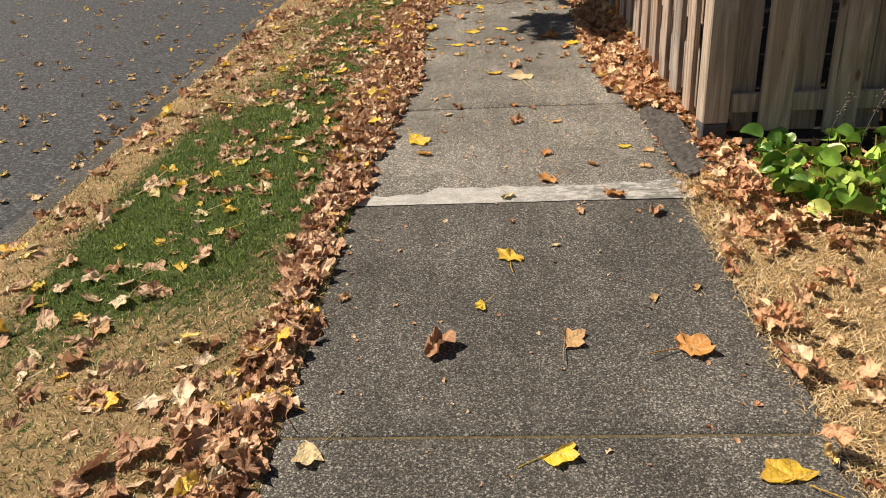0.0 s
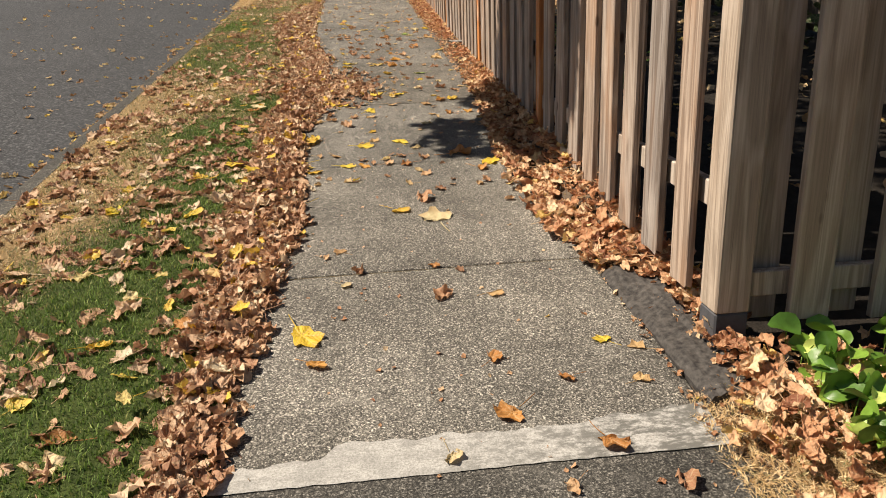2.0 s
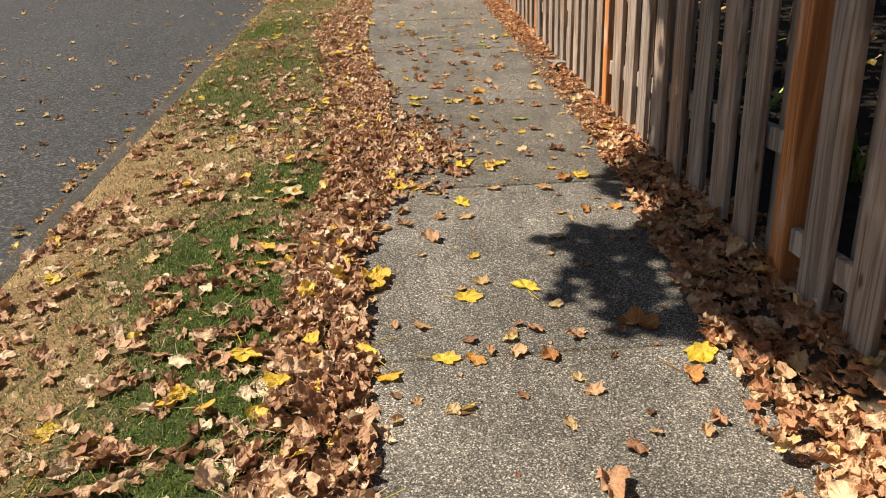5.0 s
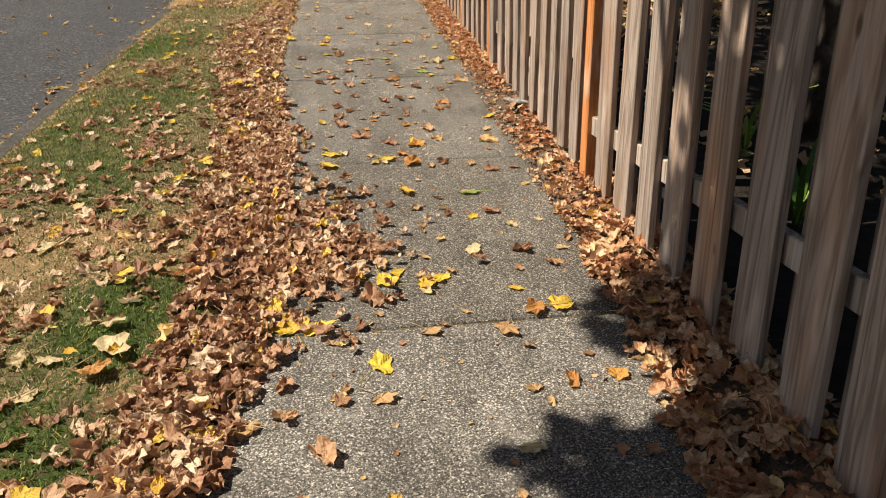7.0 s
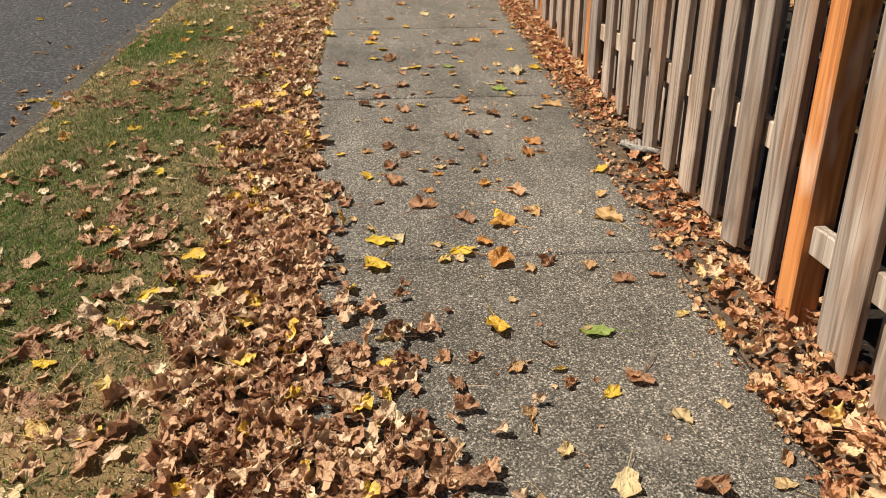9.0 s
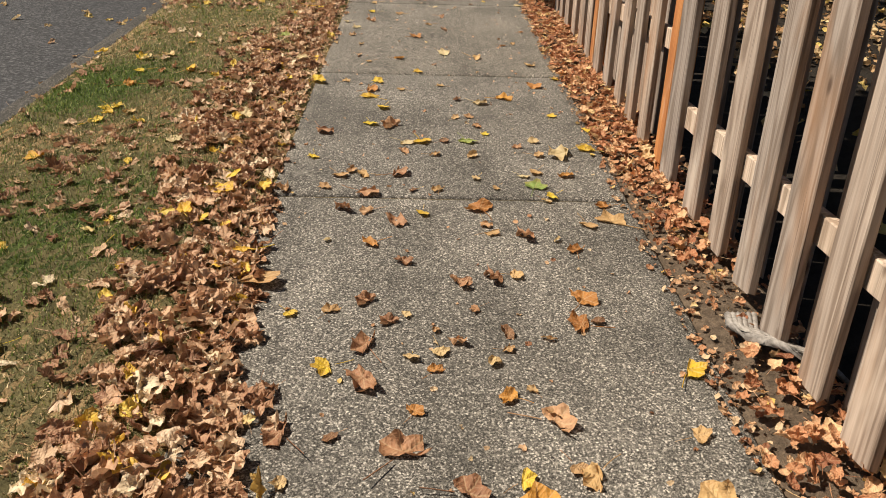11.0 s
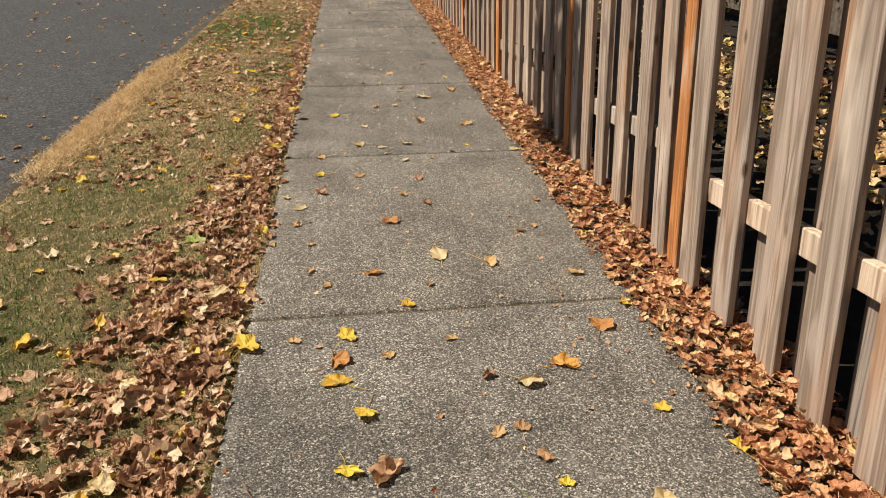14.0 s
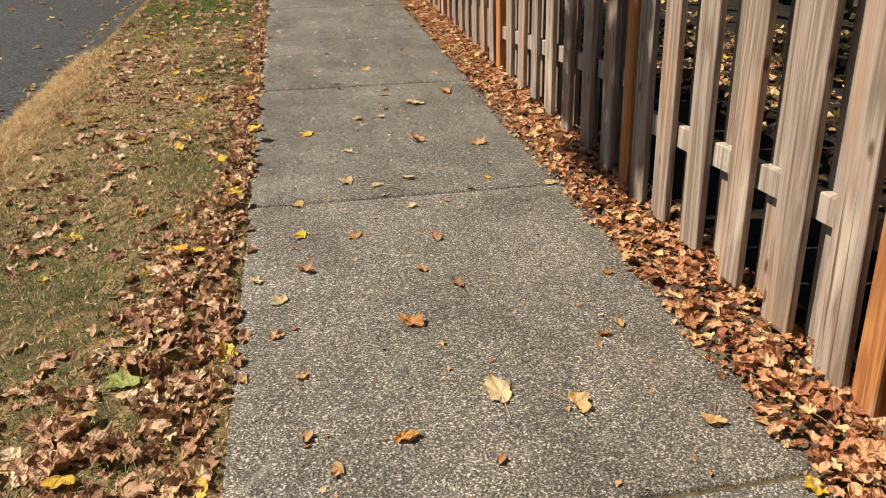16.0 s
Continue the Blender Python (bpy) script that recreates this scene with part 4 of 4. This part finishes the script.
# single leaves lying on the grass and on the drift
VERGE_LEAVES = {
    "yellow": [(-1.90, 7.20, 0.10), (-1.54, 7.01, 0.07), (-1.36, 5.81, 0.11), (-1.35, 5.49, 0.13), (-0.95, 5.37, 0.13), (-0.84, 6.19, 0.13), (-1.04, 5.96, 0.10), (-0.87, 6.89, 0.08), (-0.38, 6.73, 0.12), (-0.40, 6.19, 0.12), (-0.35, 7.90, 0.10), (-1.11, 8.90, 0.08), (-0.74, 11.10, 0.08), (-1.53, 12.14, 0.10), (-1.65, 13.27, 0.10), (-1.57, 13.01, 0.09), (-1.52, 12.35, 0.13), (-0.73, 11.37, 0.12), (-0.54, 10.90, 0.13), (-1.40, 3.48, 0.09), (-0.54, 1.90, 0.10), (-0.92, 13.50, 0.08), (-0.51, 12.97, 0.12)],
    "pale": [(-0.52, 8.84, 0.13), (-1.30, 8.52, 0.12), (-1.00, 8.37, 0.12), (-0.88, 7.86, 0.10), (-1.03, 7.67, 0.10), (-0.85, 7.68, 0.14), (-1.05, 7.45, 0.09), (-0.47, 7.43, 0.10), (-1.08, 11.93, 0.10), (-0.86, 12.24, 0.09), (-1.08, 11.93, 0.09), (-0.80, 12.24, 0.10), (-1.31, 2.68, 0.07), (-1.20, 3.15, 0.11), (-0.99, 2.07, 0.08), (-1.00, 6.33, 0.13), (-1.11, 7.68, 0.10), (-0.95, 7.87, 0.10), (-1.28, 13.90, 0.08), (-0.66, 13.33, 0.09)],
    "orange": [(-0.86, 7.58, 0.12), (-0.68, 8.21, 0.10), (-1.54, 12.75, 0.09), (-1.46, 13.00, 0.07), (-0.98, 3.51, 0.10), (-0.76, 4.16, 0.09), (-1.56, 12.74, 0.09)],
    "tan": [(-0.45, 10.74, 0.15), (-1.22, 5.69, 0.12), (-1.27, 2.23, 0.10)],
    "green": [(-0.83, 13.87, 0.11)]}
for tone, rows in VERGE_LEAVES.items():
    for x, y, size in rows:
        lay_leaf(tone, x, y, size * 0.86, 0.012 if x > -0.56 else 0.045 if x > -0.95 else 0.036)
MIXED = leaf_mat("mixed_small_leaves", [(0, (0.2, 0.1, 0.05)), (0.3, (0.42, 0.22, 0.11)), (0.6, (0.62, 0.42, 0.2)), (0.85, (0.68, 0.54, 0.28)), (1, (0.74, 0.52, 0.05))])
n = 170
y = np.concatenate([rng.uniform(5.6, 12.5, 60), rng.uniform(5.6, 10.5, 60), rng.uniform(16.5, 24, 50)])
heap("small_leaves", rng.uniform(LEFT + 0.03, RIGHT - 0.05, n), y, gz(y) + 0.006, rng.uniform(0.04, 0.075, n), 0.12, CURLED + FLAT + SMALL, MIXED, "small mixed autumn leaves scattered on the concrete")
BRIGHT = leaf_mat("yellow_verge_leaves", [(0, (0.66, 0.38, 0.03)), (0.5, (0.76, 0.56, 0.05)), (0.8, (0.7, 0.58, 0.3)), (1, (0.6, 0.3, 0.06))])
n = 130
x, y = rng.uniform(KERB_IN + 0.05, LEFT + 0.02, n), rng.uniform(1, 23, n)
heap("yellow_leaves", x, y, gz(y) + 0.045 + 0.03 * (x > -1.0), rng.uniform(0.06, 0.115, n), 0.15, FLAT + CURLED, BRIGHT, "yellow and cream leaves lying on grass and brown leaves")


# ---- grass ----
def blades(name, n, x, y, z, length, lie, index, mats, label):
    a, b = rng.uniform(0, 6.283, n), rng.uniform(0, 6.283, n)
    wid = rng.uniform(0.001, 0.0028, n)
    dx, dy = np.cos(a), np.sin(a)
    sx, sy = np.cos(b) * wid, np.sin(b) * wid
    h1, h2 = length * (1 - lie) * 0.6, length * (1 - lie)
    o1, o2 = length * lie * 0.35, length * lie
    P = np.zeros((n, 5, 3))
    P[:, 0] = np.stack([x - sx, y - sy, z], 1)
    P[:, 1] = np.stack([x + sx, y + sy, z], 1)
    P[:, 2] = np.stack([x + dx * o1 - sx * 0.8, y + dy * o1 - sy * 0.8, z + h1], 1)
    P[:, 3] = np.stack([x + dx * o1 + sx * 0.8, y + dy * o1 + sy * 0.8, z + h1], 1)
    P[:, 4] = np.stack([x + dx * o2, y + dy * o2, z + h2 + RISE * dy * o2], 1)
    t = np.array([(0, 1, 3), (0, 3, 2), (2, 3, 4)])
    tris = (t[None] + 5 * np.arange(n)[:, None, None]).reshape(-1, 3)
    return tagged(arrays(name, P.reshape(-1, 3), tris, None, None, True, np.repeat(index, 3), mats), label, "grass", kind="stuff")


def verge_z(x, y):
    e = np.clip(np.minimum((x - KERB_IN) / 0.12, (LEFT - x) / 0.4), 0, 1)
    return gz(y) + 0.002 + 0.035 * e + 0.018 * e * np.array([wob(a, b, 2.2) for a, b in zip(x, y)])


n = 300000
y = along(n, [0, 2, 8, 16, 27], [0.7, 1.2, 1.0, 0.9, 0.3])
x = rng.uniform(KERB_IN + 0.006, LEFT + 0.006, n)
g = greenness(x, y) + 0.22 * vnoise(x, y, 3.0, 4.0)
pick = rng.uniform(0, 1, n)
idx = np.where(pick < g * 1.0, 0, np.where(pick < g + 0.3 * np.interp(y, [8, 10, 13, 14], [0.6, 1.8, 1.8, 0.85]), 2, 1))
length = np.where(idx == 1, rng.uniform(0.015, 0.04, n), rng.uniform(0.018, 0.042, n))
lie = np.where(idx == 1, rng.uniform(0.45, 0.9, n), rng.uniform(0.2, 0.7, n))
blades("grass", n, x, y, verge_z(x, y) - 0.003, length * 1.1, lie, idx, (GRASS_GREEN, GRASS_STRAW, GRASS_OLIVE), "short patchy grass, green tufts among dry straw")
n = 16000
y = along(n, [14.9, 15.6, 17.8, 18.9], [0.1, 1, 1, 0.1])
x = KERB_IN - 0.05 + rng.beta(1.2, 2.2, n) * (0.36 + 0.12 * vnoise(np.zeros(n), y, 1.5, 6.0))
blades("grass", n, x, y, gz(y) + 0.02 + 0.03 * np.clip((x - KERB_IN) / 0.12, 0, 1), rng.uniform(0.05, 0.11, n), rng.uniform(0.5, 0.9, n), np.ones(n, int), (GRASS_GREEN, GRASS_STRAW, GRASS_OLIVE), "long bleached straw hanging over the kerb")
n = 60000
x, y = rng.uniform(RIGHT - 0.04, 2.4, n), rng.uniform(0.0, 3.5, n)
x = RIGHT - 0.03 + (x - RIGHT) * rng.uniform(0, 1, n) ** 0.4
idx = np.where(rng.uniform(0, 1, n) < 0.06, 2, 1)
blades("grass", n, x, y, gz(y) - 0.006 + bank(y) * np.clip((x - RIGHT) / 0.12, 0, 1) + 0.02 * np.array([wob(a, b, 2.5) for a, b in zip(x, y)]), rng.uniform(0.03, 0.06, n), rng.uniform(0.5, 0.95, n), idx, (GRASS_GREEN, GRASS_STRAW, GRASS_OLIVE), "dry straw-coloured grass by the pavement")
tagged(grid_sheet("grass_verge", list(np.linspace(RIGHT + 0.002, 3.2, 24)), list(np.arange(-4, 3.6, 0.12)), lambda a, b: ground_height(a, b) + 0.012 - (0.03 if a > 3.1 or b > 3.4 else 0), VERGE_SOIL),
       "dry straw turf before the fence corner", "verge", kind="structure")


# ---- leafy plant at the corner ----
plant = tagged(new("leafy_plant"), "low clump of round glossy green leaves by the corner post", "plant")
plant.location = (1.55, 3.42, float(gz(3.42)) + 0.055)


def round_leaf(seed):
    r = np.random.default_rng(seed)
    n = 14
    a = np.linspace(0, 2 * math.pi, n, False)
    rad = 0.5 * (1 + 0.10 * np.cos(a) + r.uniform(-0.05, 0.05, n))
    v = [np.zeros((1, 3))] + [np.stack([0.86 * rad * f * np.sin(a), rad * f * np.cos(a), np.zeros(n)], 1) for f in (0.5, 0.82, 1)]
    v = np.concatenate(v)
    d = np.hypot(v[:, 0], v[:, 1])
    v[:, 2] = 1.3 * np.abs(v[:, 0]) ** 1.4 - r.uniform(0.2, 0.7) * v[:, 1] * np.abs(v[:, 1]) + 0.07 * np.sin(7 * v[:, 0] + seed) * d + 0.2 * d ** 3 * np.sin(5 * np.arctan2(v[:, 1], v[:, 0]) + seed)
    t = [(0, 1 + i, 1 + (i + 1) % n) for i in range(n)]
    for k in (0, 1):
        o = 1 + k * n
        for i in range(n):
            j = (i + 1) % n
            t += [(o + i, o + n + i, o + n + j), (o + i, o + n + j, o + j)]
    ob = arrays("leaf", v, t, PLANT_LEAF)
    me = ob.data
    bpy.data.objects.remove(ob)
    return me


ROUND = [round_leaf(i) for i in range(6)]
gr = random.Random(5)
stalk_mesh = bpy.data.meshes.new("stalk")
_b = tube([(0, 0, 0), (0.06, 0, 0.5), (0, 0, 1)], [0.03, 0.028, 0.02], 5)
_b.to_mesh(stalk_mesh)
_b.free()
stalk_mesh.materials.append(PLANT_LEAF)
for k in range(460):
    x, y = gr.uniform(-0.30, 0.85), gr.uniform(-0.62, 0.20)
    if (y > 0.12 and x < -0.25) or y < -0.33 - 0.75 * (x + 0.27) or noise.noise(Vector((x * 5, y * 5, 8))) < -0.18:
        continue
    h = gr.uniform(0.01, 0.12) * (1.0 if abs(y) < 0.25 else 0.75)
    s = gr.uniform(0.05, 0.115)
    ob = put("leaf", gr.choice(ROUND), plant, x, y, h + RISE * y, gr.uniform(-60, 45), gr.uniform(-50, 50), gr.uniform(0, 360))
    ob.scale = (s, s, s)
    st = put("stalk", stalk_mesh, plant, x * 0.97, y * 0.97, RISE * y - 0.03, gr.uniform(-6, 6), gr.uniform(-6, 6), gr.uniform(0, 360))
    st.scale = (0.07, 0.07, h + 0.025)
for k in range(4):
    x0, y0 = 0.12 + 0.13 * k, 0.08 - 0.05 * (k % 2)
    top = (x0 + 0.07, y0 - 0.03, 0.33 + 0.03 * k)
    seed = part("seed_stalk", tube([(x0, y0, 0), (x0 + 0.02, y0, 0.16), top], [0.003, 0.0025, 0.0015], 5), BARK, plant, "dry brown seed stalk")
    for j in range(14):
        b = bmesh.new()
        bmesh.ops.create_icosphere(b, subdivisions=1, radius=0.006)
        o = part("seed_head", b, BARK, seed)
        q = j / 14
        o.location = (top[0] - 0.035 * q + gr.uniform(-0.025, 0.025), top[1] + gr.uniform(-0.02, 0.02), top[2] - 0.12 * q)


# ---- unseen shade trees, added hedge and strappy plants behind the fence ----
def crown(name, lobes, n, parent, material, size=0.16):
    xs_, ys_, zs_ = [], [], []
    for cx, cy, cz, rx, ry, rz, share in lobes:
        m = int(n * share)
        d = rng.normal(0, 1, (m, 3))
        d /= np.linalg.norm(d, axis=1)[:, None]
        d *= rng.uniform(0.25, 1, m)[:, None] ** 0.5
        xs_.append(cx + rx * d[:, 0]); ys_.append(cy + ry * d[:, 1]); zs_.append(cz + rz * d[:, 2])
    x, y, z = np.concatenate(xs_), np.concatenate(ys_), np.concatenate(zs_)
    ob = heap(name, x, y, z, rng.uniform(0.7, 1.3, len(x)) * size, 0.8, LEAFLETS, material, "", "")
    ob.parent = parent
    return ob


def above(x, y, h):
    """The place h metres over the pavement whose shadow falls at x, y."""
    k = h / SUN_TO.z
    return x + SUN_TO.x * k, y + SUN_TO.y * k, float(gz(y)) + SUN_TO.z * k


def shade_tree(x, y, lobes, n):
    tree = tagged(new("maple_tree"), "unseen maple tree over the fence, crown placed to cast shade", "tree")
    z = float(gz(y))
    part("trunk", tube([(x, y, z - 0.3), (x + 0.05, y + 0.05, z + 1.5), (x - 0.1, y, z + 3.2), (x - 0.2, y - 0.1, z + 5.2)], [0.2, 0.16, 0.14, 0.08], 10), BARK, tree)
    for cx, cy, cz, *_ in lobes:
        a, b = Vector((x - 0.08, y, z + 2.9)), Vector((cx, cy, cz))
        mid = a.lerp(b, 0.5) + Vector((0.1, 0.1, 0.45))
        part("limb", tube([a, mid, b], [0.09, 0.055, 0.015], 6), BARK, tree)
    crown("crown", lobes, n, tree, CROWN_LEAF)
    return tree


def lobe(x, y, h, rx, ry, rz, share):
    return (*above(x, y, h), rx, ry, rz, share)


# Trees added out of view; each crown lobe is set by where its shadow falls.
shade_tree(3.0, 9.6, [lobe(1.55, 6.4, 4.6, 0.58, 0.95, 0.4, 0.15), lobe(0.80, 6.55, 4.0, 0.42, 0.40, 0.22, 0.022), lobe(0.72, 7.02, 4.1, 0.30, 0.17, 0.15, 0.010), lobe(1.08, 7.65, 4.1, 0.22, 0.30, 0.2, 0.014), lobe(1.25, 6.6, 4.3, 0.3, 0.75, 0.25, 0.03), lobe(1.38, 7.5, 4.2, 0.26, 0.42, 0.2, 0.022), lobe(1.8, 5.8, 4.6, 0.5, 0.5, 0.3, 0.07), lobe(2.2, 6.25, 4.8, 0.7, 1.0, 0.4, 0.13), lobe(2.0, 7.4, 4.7, 0.35, 0.45, 0.3, 0.022),
                     lobe(3.5, 5.6, 5.0, 0.8, 1.8, 0.5, 0.12), lobe(3.4, 8.9, 5.2, 1.0, 1.9, 0.6, 0.16), lobe(3.3, 11.6, 5.2, 0.9, 1.6, 0.6, 0.15), lobe(4.9, 9.0, 5.6, 1.0, 3.0, 0.7, 0.16)], 6500)
shade_tree(3.6, 17.0, [lobe(1.62, 15.3, 4.6, 0.40, 0.62, 0.3, 0.10), lobe(4.6, 16.4, 5.3, 1.0, 1.9, 0.7, 0.25), lobe(4.7, 13.2, 5.3, 0.9, 1.7, 0.7, 0.25), lobe(2.6, 19.0, 5.0, 0.9, 1.9, 0.7, 0.2), lobe(2.5, 22.5, 5.0, 0.8, 1.6, 0.6, 0.1)], 3800)


def hedge(x, y0, y1, n):
    ob = new("hedge")
    tagged(ob, "added dark hedge as a backdrop at the back of the yard", "hedge")
    yy = rng.uniform(y0, y1, n)
    h = rng.uniform(0, 1, n)
    xx = x + rng.normal(0, 0.22, n) + 0.25 * vnoise(yy, h, 1.2)
    heap("foliage", xx, yy, gz(yy) + 0.1 + 2.3 * h, rng.uniform(0.07, 0.15, n), 1.0, LEAFLETS, HEDGE_LEAF, "", "").parent = ob
    part("core", box(0.35, y1 - y0, 2.0, 0.1), BARK, ob).matrix_basis = pose(x + 0.15, (y0 + y1) / 2, float(gz((y0 + y1) / 2)) + 1.1, math.degrees(math.atan(RISE)))
    return ob


# Hedge added as a dark backdrop for the gaps between pickets.
hedge(5.2, 4.2, 27, 5200)


def strappy(x, y, n, seed):
    r = random.Random(seed)
    ob = tagged(new("strappy_plant"), "green strap-leaved plant behind the fence", "plant")
    ob.location = (x, y, float(gz(y)) + 0.03)
    for k in range(n):
        a, l = r.uniform(0, 6.28), r.uniform(0.35, 0.65)
        bm = bmesh.new()
        rows = []
        for q in (0, 0.35, 0.7, 1.0):
            o, h, w = l * 0.55 * q ** 1.6, l * (q - 0.35 * q ** 3), 0.016 * (1 - q ** 2) + 0.001
            c, s = math.cos(a), math.sin(a)
            rows.append([bm.verts.new((c * o - s * w * e, s * o + c * w * e, h + (0.006 if e == 0 else 0))) for e in (-1, 0, 1)])
        for p, q in zip(rows, rows[1:]):
            for i in (0, 1):
                bm.faces.new((p[i], p[i + 1], q[i + 1], q[i])).smooth = True
        part("leaf", bm, PLANT_LEAF, ob)


strappy(2.0, 8.3, 16, 1)
strappy(2.2, 9.2, 14, 2)
strappy(2.1, 7.4, 12, 3)

# ---- pavement slabs ----
pavement = tagged(new("pavement"), "pavement of worn exposed-aggregate concrete slabs", "pavement", kind="structure")
JOINTS = [-4.6, -3.0, -1.4, 0.2, 1.76, 3.27, 4.60, 6.15, 7.77, 9.50, 11.43, 13.20, 15.26, 17.36, 19.1, 20.95, 22.8, 24.6, 26.5, 28.4, 30.3]
sr = random.Random(8)


def slab(y0, y1, i):
    gap = 0.005 if y0 < 9 else 0.007
    bm = bmesh.new()
    nx, ny = 24, 26
    bev = (0.006 if y0 < 9 else 0.016) / (y1 - y0)
    along_slab = [0, bev] + list(np.linspace(0.05, 0.95, ny - 3)) + [1 - bev, 1]
    across = [0, 0.008] + list(np.linspace(0.05, 0.95, nx - 3)) + [0.992, 1]
    rows = []
    for j in range(ny + 1):
        row = []
        for k in range(nx + 1):
            x = LEFT + (RIGHT - LEFT) * across[k]
            y = y0 + gap + (y1 - y0 - 2 * gap) * along_slab[j]
            if k in (0, nx):
                x += 0.008 * wob(x, y, 6)
            e = min(j, ny - j, k, nx - k)
            if k in (0, nx) or j in (0, ny):
                z = -0.006 if y0 < 9 else -0.009
            else:
                z = 0.002 * wob(x, y, 3)
            row.append(bm.verts.new((x, y, float(gz(y)) + z)))
        rows.append(row)
    for a, b in zip(rows, rows[1:]):
        for k in range(nx):
            bm.faces.new((a[k], a[k + 1], b[k + 1], b[k])).smooth = True
    rim = [e for e in bm.edges if e.is_boundary]
    ex = bmesh.ops.extrude_edge_only(bm, edges=rim)
    for v in ex["geom"]:
        if isinstance(v, bmesh.types.BMVert):
            v.co.z -= 0.1
    bmesh.ops.recalc_face_normals(bm, faces=bm.faces[:])
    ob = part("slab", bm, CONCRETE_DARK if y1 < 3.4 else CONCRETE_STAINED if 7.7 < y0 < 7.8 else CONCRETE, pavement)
    ob.location.z = 0.0015 * sr.uniform(-1, 1)
    return ob


for i, (a, b) in enumerate(zip(JOINTS, JOINTS[1:])):
    slab(a, b, i)
for y0, y1, drop in ((-6.0, 8.9, 0.0365), (8.9, 30.0, 0.043)):
    fill = part("joint_fill", box(RIGHT - LEFT - 0.02, (y1 - y0) * 1.006, 0.06, 0), JOINT_FILL, pavement, "dirt and straw packed into the joints")
    fill.matrix_basis = pose((LEFT + RIGHT) / 2, (y0 + y1) / 2, float(gz((y0 + y1) / 2)) - drop, math.degrees(math.atan(RISE)))

# the lip that was ground down to pale concrete
bm = bmesh.new()
lo, hi = [], []
for k in range(90):
    x = LEFT + 0.01 + (RIGHT - LEFT - 0.02) * k / 89
    far = np.interp(x, [-0.5, -0.2, -0.15, 0.5, 1.0], [3.36, 3.37, 3.43, 3.42, 3.46]) + 0.022 * wob(x, 0, 9) + 0.014 * wob(x, 4, 31)
    near = 3.257 + 0.004 * wob(x, 2, 20)
    lo.append(bm.verts.new((x, near, float(gz(near)) + 0.003)))
    hi.append(bm.verts.new((x, far, float(gz(far)) + 0.0045)))
for k in range(89):
    bm.faces.new((lo[k], lo[k + 1], hi[k + 1], hi[k]))
part("ground_lip", bm, WHITE_PATCH, pavement, "pale strip where a raised joint was ground down")
